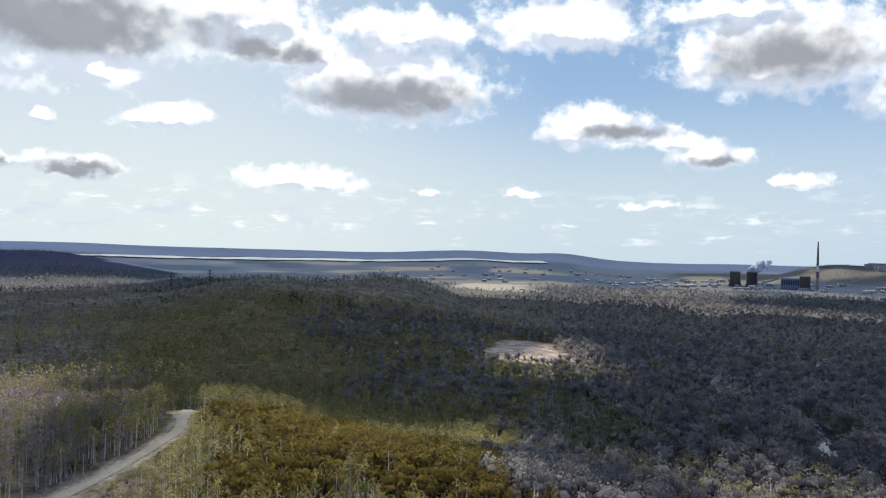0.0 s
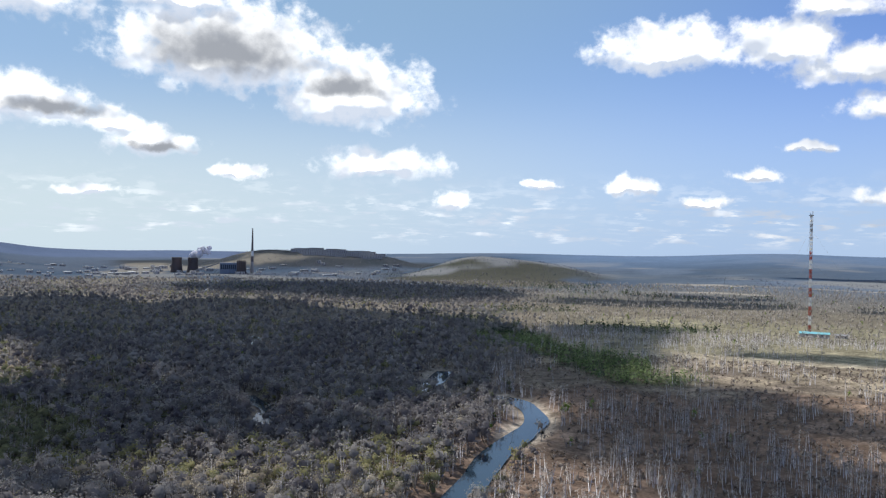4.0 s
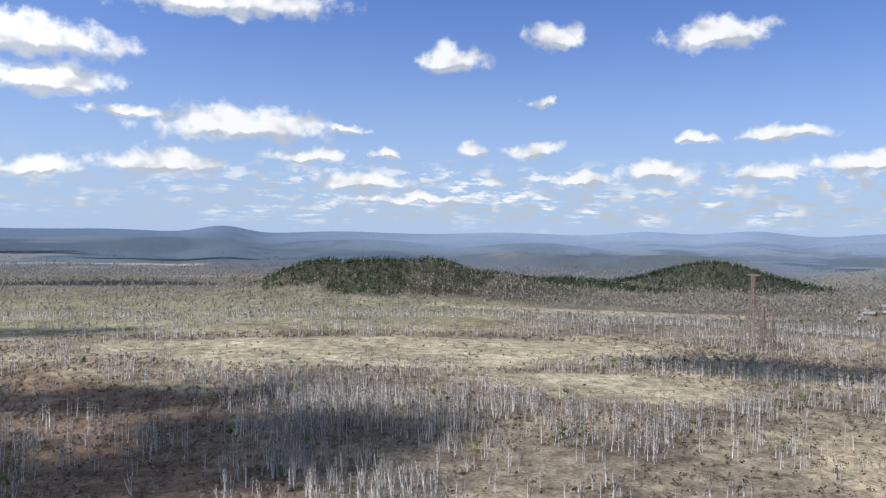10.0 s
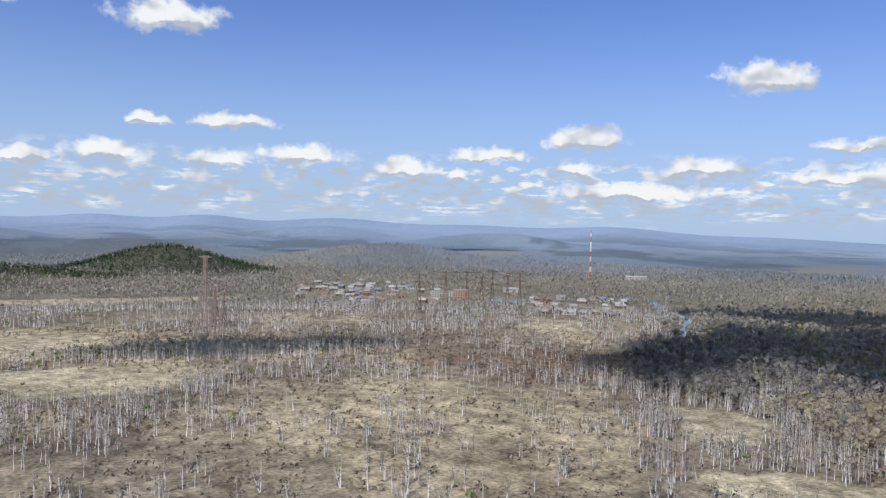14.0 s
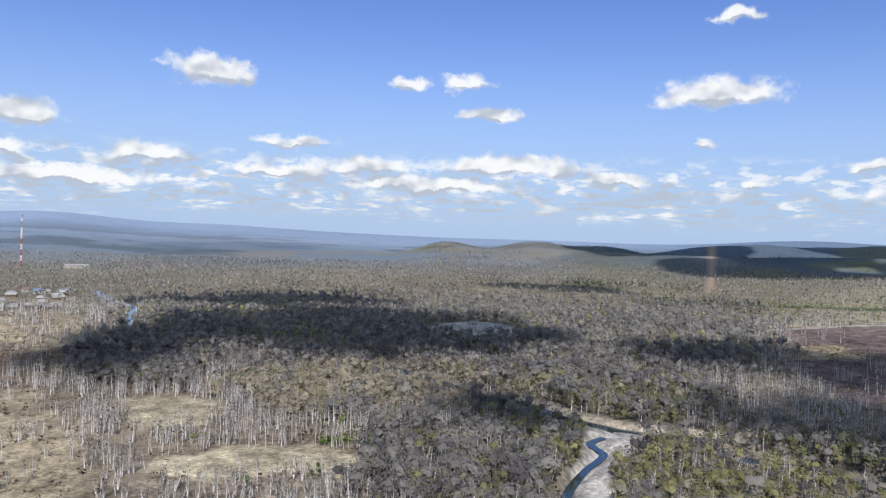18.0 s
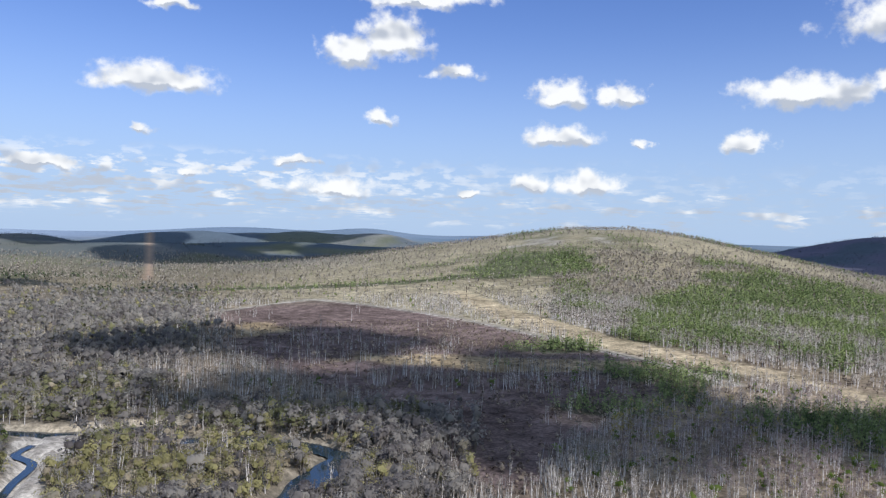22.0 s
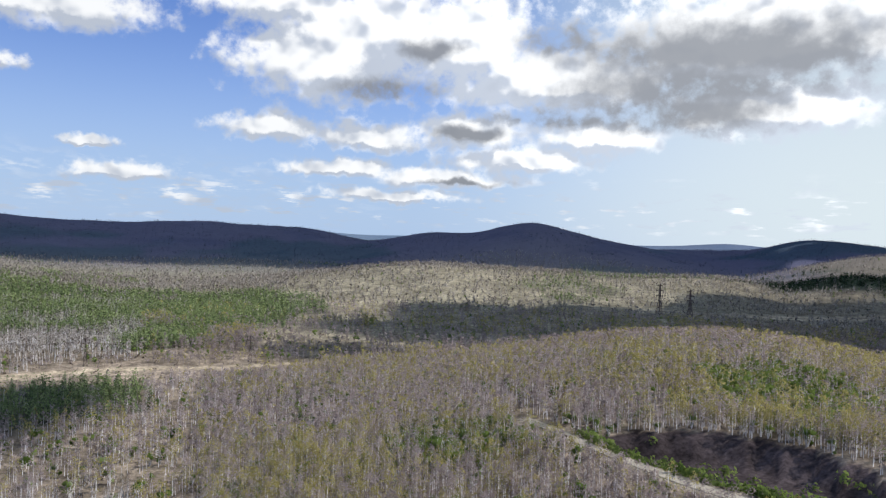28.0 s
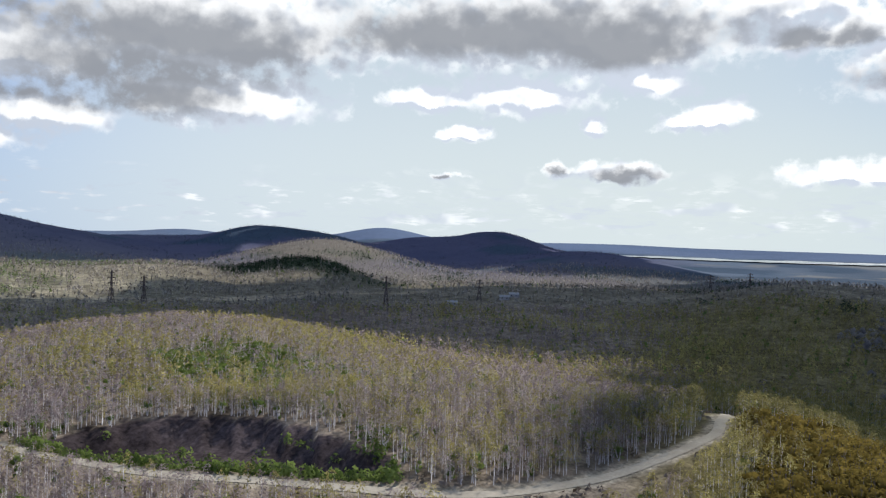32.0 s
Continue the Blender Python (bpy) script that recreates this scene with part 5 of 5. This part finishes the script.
def make_shade_cloud(az, r, wide, deep, seed):
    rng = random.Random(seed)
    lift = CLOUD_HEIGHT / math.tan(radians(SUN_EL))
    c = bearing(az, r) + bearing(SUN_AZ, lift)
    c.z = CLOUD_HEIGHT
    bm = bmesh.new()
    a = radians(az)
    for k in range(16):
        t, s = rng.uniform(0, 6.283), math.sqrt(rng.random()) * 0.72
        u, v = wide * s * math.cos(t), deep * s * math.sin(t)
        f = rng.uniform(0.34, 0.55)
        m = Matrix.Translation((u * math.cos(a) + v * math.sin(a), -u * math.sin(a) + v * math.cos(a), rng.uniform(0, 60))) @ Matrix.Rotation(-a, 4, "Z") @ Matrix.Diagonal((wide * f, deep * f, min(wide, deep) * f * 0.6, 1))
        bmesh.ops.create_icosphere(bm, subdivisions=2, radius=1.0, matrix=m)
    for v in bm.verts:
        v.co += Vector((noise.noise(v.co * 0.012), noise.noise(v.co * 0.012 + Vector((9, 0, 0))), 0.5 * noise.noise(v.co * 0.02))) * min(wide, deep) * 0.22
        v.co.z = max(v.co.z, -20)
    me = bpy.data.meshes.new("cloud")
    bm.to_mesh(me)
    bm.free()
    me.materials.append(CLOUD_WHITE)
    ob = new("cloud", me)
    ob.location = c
    return tagged(ob, "unseen cumulus cloud added high up to shade the plain", "cloud", "clouds overhead")


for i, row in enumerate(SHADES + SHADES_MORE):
    make_shade_cloud(*row, i)


# ---- built things ----
RED = paint("red steel paint", (0.42, 0.09, 0.06), 0.6, vary=0.2)
WHITE = paint("white steel paint", (0.75, 0.74, 0.70), 0.6, vary=0.1)
STEEL = paint("weathered galvanised steel", (0.30, 0.30, 0.30), 0.6, 0.3, vary=0.2, dirt=(0.22, 0.13, 0.09))
DARK_STEEL = paint("dark rusty steel", (0.13, 0.10, 0.09), 0.7, 0.2)
RUST = paint("rust-red steel", (0.34, 0.25, 0.22), 0.7, 0.1)
CONCRETE = paint("stained concrete", (0.34, 0.32, 0.30), 0.9, vary=0.15, size=3.0)
CONCRETE_DARK = paint("sooty concrete", (0.16, 0.14, 0.14), 0.9, vary=0.2, size=4.0)
PLASTER = paint("white plaster", (0.44, 0.42, 0.40), 0.9, vary=0.1)
BRICK = paint("salmon brickwork", (0.42, 0.29, 0.24), 0.9, vary=0.15)
LOGS = paint("dark timber wall", (0.20, 0.14, 0.10), 0.9)
ROOF_GREY = paint("grey slate sheet roof", (0.27, 0.27, 0.275), 0.8, vary=0.15)
ROOF_PALE = paint("pale asbestos roof", (0.34, 0.34, 0.335), 0.8, vary=0.15)
ROOF_BLUE = paint("blue metal roof", (0.17, 0.22, 0.32), 0.6, vary=0.15)
ROOF_TEAL = paint("turquoise metal roof", (0.25, 0.58, 0.62), 0.5, vary=0.12)
ROOF_RUST = paint("rusty metal roof", (0.22, 0.15, 0.12), 0.8)
PANE, _nt, _b = material("dark window glass", 0.1)
_b.inputs["Base Color"].default_value = (0.03, 0.035, 0.045, 1)
STEAM = foliage("steam", (0.80, 0.80, 0.80), (0.95, 0.95, 0.95), 0.5)


def ground_at(az, r):
    p = bearing(az, r)
    p.z = float(height(np.array([p.x]), np.array([p.y]))[0])
    return p


def empty(name, p, spin, label, category, group=""):
    ob = new(name)
    ob.location, ob.rotation_euler = p, (0, 0, spin)
    return tagged(ob, label, category, group)


def part(name, bm, mat, parent, label=""):
    me = bpy.data.meshes.new(name)
    bm.to_mesh(me)
    bm.free()
    me.materials.append(mat)
    ob = new(name, me)
    ob.parent = parent
    return tagged(ob, label) if label else ob


def sticks(rows):
    """Square bars between pairs of points: (p, q, thickness)."""
    bm = bmesh.new()
    for p, q, w in rows:
        p, q = Vector(p), Vector(q)
        d = q - p
        m = Matrix.Translation((p + q) / 2) @ d.to_track_quat("Z", "Y").to_matrix().to_4x4() @ Matrix.Diagonal((w, w, d.length, 1))
        bmesh.ops.create_cube(bm, size=1.0, matrix=m)
    return bm


def rail(points, w):
    """One square bar bent along points."""
    bm = bmesh.new()
    pts = [Vector(p) for p in points]
    rings = []
    for i, p in enumerate(pts):
        d = (pts[min(i + 1, len(pts) - 1)] - pts[max(i - 1, 0)]).normalized()
        u = d.cross(Vector((0.31, 0.87, 0.38))).normalized()
        v = d.cross(u)
        rings.append([bm.verts.new(p + (u * a + v * b) * w / 2) for a, b in ((1, 1), (-1, 1), (-1, -1), (1, -1))])
    for a, b in zip(rings, rings[1:]):
        for k in range(4):
            bm.faces.new((a[k], a[(k + 1) % 4], b[(k + 1) % 4], b[k]))
    bm.faces.new(rings[0]), bm.faces.new(rings[-1])
    return bm


def box(x0, x1, y0, y1, z0, z1, bm=None):
    bm = bm or bmesh.new()
    m = Matrix.Translation(((x0 + x1) / 2, (y0 + y1) / 2, (z0 + z1) / 2)) @ Matrix.Diagonal((x1 - x0, y1 - y0, z1 - z0, 1))
    bmesh.ops.create_cube(bm, size=1.0, matrix=m)
    return bm


def turned(profile, sides=32, cap=True):
    """A turned shell from pairs of radius and height."""
    bm = bmesh.new()
    rings = [[bm.verts.new((r * math.cos(k * 2 * math.pi / sides), r * math.sin(k * 2 * math.pi / sides), z)) for k in range(sides)] for r, z in profile]
    for a, b in zip(rings, rings[1:]):
        for k in range(sides):
            bm.faces.new((a[k], a[(k + 1) % sides], b[(k + 1) % sides], b[k]))
    if cap:
        bm.faces.new(rings[-1])
    return bm


def guyed_mast(az, r, tall, half, label, sections, thick=0.5, colours=(RED, WHITE), guys=True):
    p = ground_at(az, r)
    mast = empty("radio_mast", p, 0.4, label, "mast")
    step = tall / sections
    for k in range(sections):
        rows = []
        z0, z1 = k * step, (k + 1) * step
        for s in range(4):
            a, b = s * math.pi / 2, (s + 1) * math.pi / 2
            c0, c1 = (half * math.cos(a), half * math.sin(a)), (half * math.cos(b), half * math.sin(b))
            rows.append(((*c0, z0), (*c0, z1), thick))
            n = max(2, int(step / 5))
            for j in range(n):
                e0, e1 = z0 + j * step / n, z0 + (j + 1) * step / n
                rows.append(((*c0, e0), (*c1, e1), thick * 0.55) if j % 2 else ((*c1, e0), (*c0, e1), thick * 0.55))
        part("lattice_section", sticks(rows), colours[k % 2] if k < sections - 3 else (STEEL if k % 2 else colours[1]), mast)
    part("antenna_platform", box(-half * 1.7, half * 1.7, -half * 1.7, half * 1.7, tall * 0.80, tall * 0.805), STEEL, mast)
    part("antenna_platform", box(-half * 1.9, half * 1.9, -half * 1.9, half * 1.9, tall * 0.985, tall * 0.99), STEEL, mast)
    for k in range(3):
        a = k * 2.1
        part("antenna", sticks([((half * math.cos(a), half * math.sin(a), tall * 0.985), (half * math.cos(a) * 1.3, half * math.sin(a) * 1.3, tall * (1.0 + 0.012 * k)), 0.45)]), STEEL, mast)
    if guys:
        for k in range(3):
            a = k * 2.0944 + 0.3
            for f in (0.35, 0.62, 0.88):
                q = Vector((tall * 0.55 * math.cos(a), tall * 0.55 * math.sin(a), 0))
                part("guy_wire", sticks([((0, 0, tall * f), q, 0.07)]), STEEL, mast)
    return mast


def house(p, spin, wide, deep, eave, ridge, wall, roof, label, group="village houses"):
    """A small house with a pitched roof, a chimney and windows."""
    h = empty("house", p, spin, label, "house", group)
    part("wall", box(-wide / 2, wide / 2, -deep / 2, deep / 2, -1.5, eave), wall, h)
    bm = bmesh.new()
    o = 0.5
    for s in (-1, 1):
        lo, hi = [], []
        for x in (-wide / 2 - o, wide / 2 + o):
            lo.append((x, s * (deep / 2 + o), eave - 0.2))
            hi.append((x, 0, ridge))
        quad = [lo[0], lo[1], hi[1], hi[0]]
        a = [bm.verts.new(q) for q in quad]
        b = [bm.verts.new((q[0], q[1], q[2] + 0.25)) for q in quad]
        bm.faces.new(a), bm.faces.new(b)
        for k in range(4):
            bm.faces.new((a[k], a[(k + 1) % 4], b[(k + 1) % 4], b[k]))
    part("roof", bm, roof, h)
    for x in (-wide / 2, wide / 2):
        g = bmesh.new()
        g.faces.new([g.verts.new(q) for q in ((x, -deep / 2, eave), (x, deep / 2, eave), (x, 0, ridge - 0.05))])
        part("gable", g, wall, h)
    part("chimney", box(wide * 0.18, wide * 0.18 + 0.7, -0.9, -0.2, ridge - 1.2, ridge + 0.9), BRICK, h)
    for s in (-1, 1):
        for k in (-1, 1):
            part("window", box(k * wide * 0.25 - 0.6, k * wide * 0.25 + 0.6, s * deep / 2 - 0.05, s * deep / 2 + 0.05, eave * 0.35, eave * 0.8), PANE, h)
    return h


def block(p, spin, wide, deep, floors, wall, label, roof=ROOF_GREY, step=3.6, group="flat-roofed blocks", name="apartment_building", far=False):
    """A flat-roofed block with rows of windows."""
    h = empty(name, p, spin, label, "building", group)
    top = floors * 3.0 + 0.8
    part("wall", box(-wide / 2, wide / 2, -deep / 2, deep / 2, -3, top), wall, h)
    part("roof", box(-wide / 2 - 0.4, wide / 2 + 0.4, -deep / 2 - 0.4, deep / 2 + 0.4, top, top + 0.5), roof, h)
    n = max(2, int(wide / (step * (2.5 if far else 1))))
    for f in range(floors if not far else 1):
        for k in range(n):
            x = -wide / 2 + (k + 0.5) * wide / n
            for s in (-1, 1):
                part("window", box(x - 0.8, x + 0.8, s * deep / 2 - 0.06, s * deep / 2 + 0.06, 3 * f + 1.0, 3 * f + (2.5 if not far else top - 1.5)), PANE, h)
    return h


def pylon(az, r, tall, foot, label, mat=STEEL, arms=((0.78, 7), (0.88, 5.5), (0.97, 4)), spin=0.0, thick=0.45, bay=7.0, name="pylon", group="power pylons"):
    p = ground_at(az, r)
    t = empty(name, p, spin, label, "pylon", group)
    waist = foot * 0.16

    def half(z):
        return foot + (waist - foot) * min(z / (tall * 0.72), 1.0) ** 0.85
    n = max(4, int(tall / bay))
    zs = [tall * (k / n) for k in range(n + 1)]
    for s in range(4):
        u, v = (1, 1, -1, -1)[s], (1, -1, -1, 1)[s]
        part("leg", rail([(u * half(a), v * half(a), a - (0.6 if a == 0 else 0)) for a in zs], thick), mat, t)
        u2, v2 = (1, -1, -1, 1)[s], (-1, -1, 1, 1)[s]
        rows = []
        for a, b in zip(zs, zs[1:]):
            rows.append(((u * half(a), v * half(a), a), (u2 * half(b), v2 * half(b), b), thick * 0.55))
            rows.append(((u2 * half(a), v2 * half(a), a), (u * half(b), v * half(b), b), thick * 0.55))
        tagged(part("bracing", sticks(rows), mat, t), kind="stuff")
    for f, w in arms:
        z = tall * f
        part("cross_arm", sticks([((-w, 0, z), (w, 0, z), thick * 1.1), ((-w, 0, z), (0, 0, z + w * 0.22), thick * 0.7), ((w, 0, z), (0, 0, z + w * 0.22), thick * 0.7)]), mat, t)
        for s in (-1, 1):
            part("insulator", sticks([((s * w * 0.95, 0, z), (s * w * 0.95, 0, z - 2.6), 0.3)]), PANE, t)
    return t


def wires(a, b, lift_a, lift_b, side, sag, label="sagging power cable between pylons"):
    """One hanging cable between two pylons."""
    p, q = a.location + Vector((0, 0, lift_a)), b.location + Vector((0, 0, lift_b))
    d = (q - p).normalized()
    s = Vector((d.y, -d.x, 0)) * side
    pts = [p.lerp(q, k / 10) + s - Vector((0, 0, sag * (1 - (k / 5 - 1) ** 2))) for k in range(11)]
    bm = rail(pts, 0.12)
    me = bpy.data.meshes.new("power_cable")
    bm.to_mesh(me)
    bm.free()
    me.materials.append(DARK_STEEL)
    return tagged(new("power_cable", me), label, "cable", "power cables")


def north_spin(az):
    return -radians(az)


# radio masts and the hut at the foot of the tall one
guyed_mast(64.05, 1105, 157, 1.5, "tall red and white lattice radio mast in the wood", 13, 0.55)
guyed_mast(148.2, 1850, 108, 1.3, "far pale red and white lattice radio mast over the woods", 9, 0.5)
house(ground_at(64.35, 1062), north_spin(64.35), 34, 9, 5.0, 7.0, PLASTER, ROOF_TEAL, "long white station hut with a turquoise roof", "station huts")
house(ground_at(66.0, 1075), north_spin(66.0), 16, 8, 3.5, 5.0, PLASTER, ROOF_PALE, "small white outbuilding by the mast", "station huts")

# the power line by the village
pylon(119.9, 775, 71, 8.5, "very tall rust-red and white angle pylon", RUST, ((0.985, 7),), 0.5, 0.55, 6.0)
pylon(120.6, 790, 40, 4.0, "rust-red lattice pylon beside a taller one", RUST, ((0.8, 4), (0.95, 4)), 0.5, 0.5)
pylon(121.2, 800, 34, 3.4, "rust-red lattice pylon beside a taller one", RUST, ((0.8, 4), (0.95, 3)), 0.5, 0.5)
row = []
for az, r, tall, wide in ((135.5, 940, 47, 9), (137.5, 950, 51, 17), (139.1, 900, 54, 18), (141.0, 960, 53, 6), (142.15, 920, 49, 6), (143.05, 900, 54, 16), (140.2, 1060, 38, 9)):
    row.append(pylon(az, r, tall, 4.2, "dark lattice pylon with a wide top arm near the village", DARK_STEEL, ((0.8, wide * 0.55), (0.97, wide)), north_spin(az), 0.5))
for a, b in ((0, 1), (1, 2), (2, 3), (3, 4), (4, 5)):
    wires(row[a], row[b], 46, 46, 4, 3)

# the village
rng = random.Random(8)
n = 0
for az0, r0, da, dr, count in ((129.3, 1210, 2.9, 190, 36), (135.8, 1200, 2.4, 150, 16), (147.3, 1070, 3.6, 130, 32), (133, 1300, 2.6, 160, 10)):
    for k in range(count):
        az, r = az0 + rng.uniform(-da, da), r0 + rng.uniform(-dr, dr)
        wall = rng.choice((PLASTER, PLASTER, LOGS, LOGS))
        roof = rng.choice((ROOF_GREY, ROOF_GREY, ROOF_PALE, ROOF_PALE, ROOF_PALE, ROOF_RUST, ROOF_GREY, ROOF_PALE, ROOF_BLUE))
        words = "small village house with " + {ROOF_GREY: "a grey sheet roof", ROOF_PALE: "a pale sheet roof", ROOF_RUST: "a rusty metal roof", ROOF_BLUE: "a blue metal roof", ROOF_TEAL: "a turquoise roof"}[roof]
        house(ground_at(az, r), rng.uniform(-0.5, 0.5) + north_spin(az), rng.uniform(8, 13), rng.uniform(6, 9), rng.uniform(3.2, 4.2), rng.uniform(5.6, 7.2), wall, roof, words)
block(ground_at(129.3, 960), north_spin(129.3), 24, 12, 2, PLASTER, "white two-storey school among bare birches", group="village blocks", name="school")
block(ground_at(137.3, 1150), north_spin(137.3), 34, 12, 3, PLASTER, "white three-storey apartment block in the village", group="village blocks")
block(ground_at(138.6, 1140), north_spin(138.6), 22, 12, 4, BRICK, "salmon brick apartment block in the village", ROOF_PALE, group="village blocks")
for az, r, w in ((141.3, 1065, 18), (142.3, 1050, 20), (143.1, 1080, 14)):
    house(ground_at(az, r), north_spin(az), w, 9, 4.5, 6.5, PLASTER, ROOF_BLUE, "long shed with a bright blue metal roof", "village sheds")
house(ground_at(142.4, 1290), north_spin(142.4), 26, 12, 6, 8, PLASTER, ROOF_PALE, "long white shed behind the village", "village sheds")
house(ground_at(151.5, 1780), north_spin(151.5), 46, 14, 7, 9, PLASTER, ROOF_PALE, "long white farm hangar far off", "village sheds")
house(ground_at(105.7, 1000), north_spin(105.7), 8, 6, 3.5, 5.5, PLASTER, ROOF_PALE, "lone white hut at the edge of the fields", "village sheds")
for az, r in ((319.8, 1020), (323.7, 1080), (324.4, 1110)):
    house(ground_at(az, r), north_spin(az), 14, 9, 4, 6.5, PLASTER, ROOF_PALE, "pale house in the wooded valley", "valley houses")
for az, r in ((178.2, 790), (179.6, 820), (180.6, 770), (181.6, 800), (184.0, 720), (185.4, 705), (186.6, 730)):
    house(ground_at(az, r), rng.uniform(0, 3), 9, 6, 3, 4.6, LOGS if r < 750 else PLASTER, ROOF_TEAL if r < 710 else ROOF_GREY, "work hut on the gravel yard by the river", "yard huts")

# pylons of the valleys
line = [pylon(az, r, tall, 3.2, "dark lattice pylon above the wooded valley", DARK_STEEL, ((0.62, 5), (0.78, 6), (0.94, 4)), 0.5, 0.5, group="valley pylons")
        for az, r, tall in ((295.5, 1050, 42), (297.6, 1030, 38), (314.8, 1000, 42), (321.8, 1060, 30), (338.4, 1300, 30), (341.0, 1310, 30))]
wires(line[4], line[5], 27, 27, 3, 2)
strip_line = [pylon(az, r, tall, 1.4, "slender dark lattice pylon on the cleared strip", DARK_STEEL, ((0.8, 3.2), (0.94, 2.4)), north_spin(az), 0.22, 4.0, group="strip pylons")
              for az, r, tall in ((219.6, 960, 19), (225.2, 795, 20), (231.3, 720, 22), (241.8, 625, 22), (254.5, 575, 20), (265.5, 585, 20))]
for a, b in zip(strip_line, strip_line[1:]):
    for s in (-2.4, 2.4):
        wires(a, b, 17, 17, s, 4)


# the power station
def cooling_tower(az, r, tall, label):
    t = empty("cooling_tower", ground_at(az, r), 0, label, "tower", "cooling towers")
    prof = [(tall * 0.42 * (0.74 + 0.26 * ((1 - k / 12 - 0.22) / 0.78) ** 2 if k < 10 else 0.75 + 0.01 * (k - 9)), tall * k / 12) for k in range(13)]
    bm = turned(prof, 36, False)
    bmesh.ops.solidify(bm, geom=bm.faces[:], thickness=0.8)
    part("shell", bm, CONCRETE_DARK, t)
    part("rim", turned([(prof[-1][0] + 0.6, tall - 1.5), (prof[-1][0] + 0.6, tall + 0.3)], 36, False), CONCRETE, t)
    return t


cooling_tower(19.0, 2800, 52, "dark concrete cooling tower of a power station")
steaming = cooling_tower(20.1, 2780, 52, "dark concrete cooling tower giving off white steam")
chim = empty("chimney", ground_at(24.2, 2750), 0, "tall dark chimney with pale bands at a power station", "chimney")
for k in range(8):
    z0, z1 = k * 19.5, (k + 1) * 19.5
    part("chimney_section", turned([(6.2 - 0.028 * z0, z0), (6.2 - 0.028 * z1, z1)], 24, k == 7), (CONCRETE, CONCRETE, CONCRETE_DARK, WHITE, CONCRETE_DARK, CONCRETE_DARK, CONCRETE_DARK, CONCRETE_DARK)[k], chim)
hall = empty("power_station_hall", ground_at(22.9, 2720), north_spin(22.9), "blue-grey power station hall with boiler stacks", "building")
SHEET = paint("blue-grey sheet cladding", (0.16, 0.20, 0.27), 0.7, vary=0.2, size=4)
part("boiler_house", box(-45, 10, -18, 18, -3, 36), SHEET, hall)
part("turbine_hall", box(10, 42, -16, 16, -3, 42), CONCRETE_DARK, hall)
for k in range(5):
    part("duct", box(12 + k * 6, 15 + k * 6, -19, -16, 0, 46), DARK_STEEL, hall)
for k in range(8):
    part("window", box(-42 + k * 6.5, -38 + k * 6.5, -18.3, -17.8, 14, 30), PANE, hall)
part("conveyor", sticks([((-48, 0, 34), (-130, 10, 6), 4.5)]), CONCRETE, hall)


def steam(p):
    rng = np.random.default_rng(4)
    bm = bmesh.new()
    for k in range(26):
        s = k / 26
        c = Vector((s * 46 + rng.normal(0, 4 + 6 * s), rng.normal(0, 5), 4 + s * 34 + rng.normal(0, 5)))
        bmesh.ops.create_icosphere(bm, subdivisions=2, radius=float(rng.uniform(8, 14) * (1 - 0.4 * s)), matrix=Matrix.Translation(c))
    for v in bm.verts:
        v.co += noise.noise_vector(v.co * 0.15) * 3.0
    me = bpy.data.meshes.new("steam_plume")
    bm.to_mesh(me)
    bm.free()
    me.materials.append(STEAM)
    ob = new("steam_plume", me)
    ob.location, ob.rotation_euler = p, (0, 0, north_spin(20))
    return tagged(ob, "white steam rising from a cooling tower", "steam", kind="stuff")


steam(steaming.location + Vector((0, 0, 50)))

# the town round the power station, and its blocks on the hill behind
rng = random.Random(21)
# white roof colour stands in for the bright reflection off the roofs
for k in range(70):
    az, r = rng.uniform(12, 35), rng.uniform(2600, 3150)
    block(ground_at(az, r), rng.uniform(-0.6, 0.6) + north_spin(az), rng.uniform(14, 34), 12, rng.choice((1, 2, 2, 3)), rng.choice((PLASTER, PLASTER, PLASTER, CONCRETE)),
          "far town block near the power station", WHITE, group="town blocks", far=True)
for k in range(46):
    az = rng.uniform(27.4, 33.6)
    r = 3240 + 34 * rng.randrange(5)
    block(ground_at(az, r), north_spin(az) + 0.1, rng.uniform(40, 70), 12, 4, PLASTER, "white apartment block on the hillside", ROOF_PALE, group="hillside blocks", far=True)


# roofs again coloured white in place of their reflection
for k in range(56):
    az, r = rng.uniform(356, 380), rng.uniform(2450, 3350)
    block(ground_at(az, r), rng.uniform(-0.6, 0.6) + north_spin(az), rng.uniform(12, 22), 12, rng.choice((1, 2, 2)), rng.choice((PLASTER, PLASTER, CONCRETE)),
          "far pale town block on the river plain", WHITE, group="town blocks", far=True)


# a heap of boards and scrap in a small clearing
def scrap_heap(az, r):
    rng = random.Random(8)
    heap = empty("scrap_heap", ground_at(az, r), 0.4, "heap of pale boards and scrap in a small clearing", "scrap heap")
    for k in range(16):
        a, d = rng.uniform(0, 6.283), rng.uniform(0.3, 2.8)
        p = Vector((d * math.cos(a), d * math.sin(a), rng.uniform(0.1, 0.7)))
        q = p + Vector((rng.uniform(-2, 2), rng.uniform(-2, 2), rng.uniform(-0.2, 0.9)))
        part("board", sticks([(p, q, rng.uniform(0.12, 0.3))]), (WHITE, LOGS, ROOF_BLUE, PLASTER)[k % 4], heap)


scrap_heap(239.6, 291)
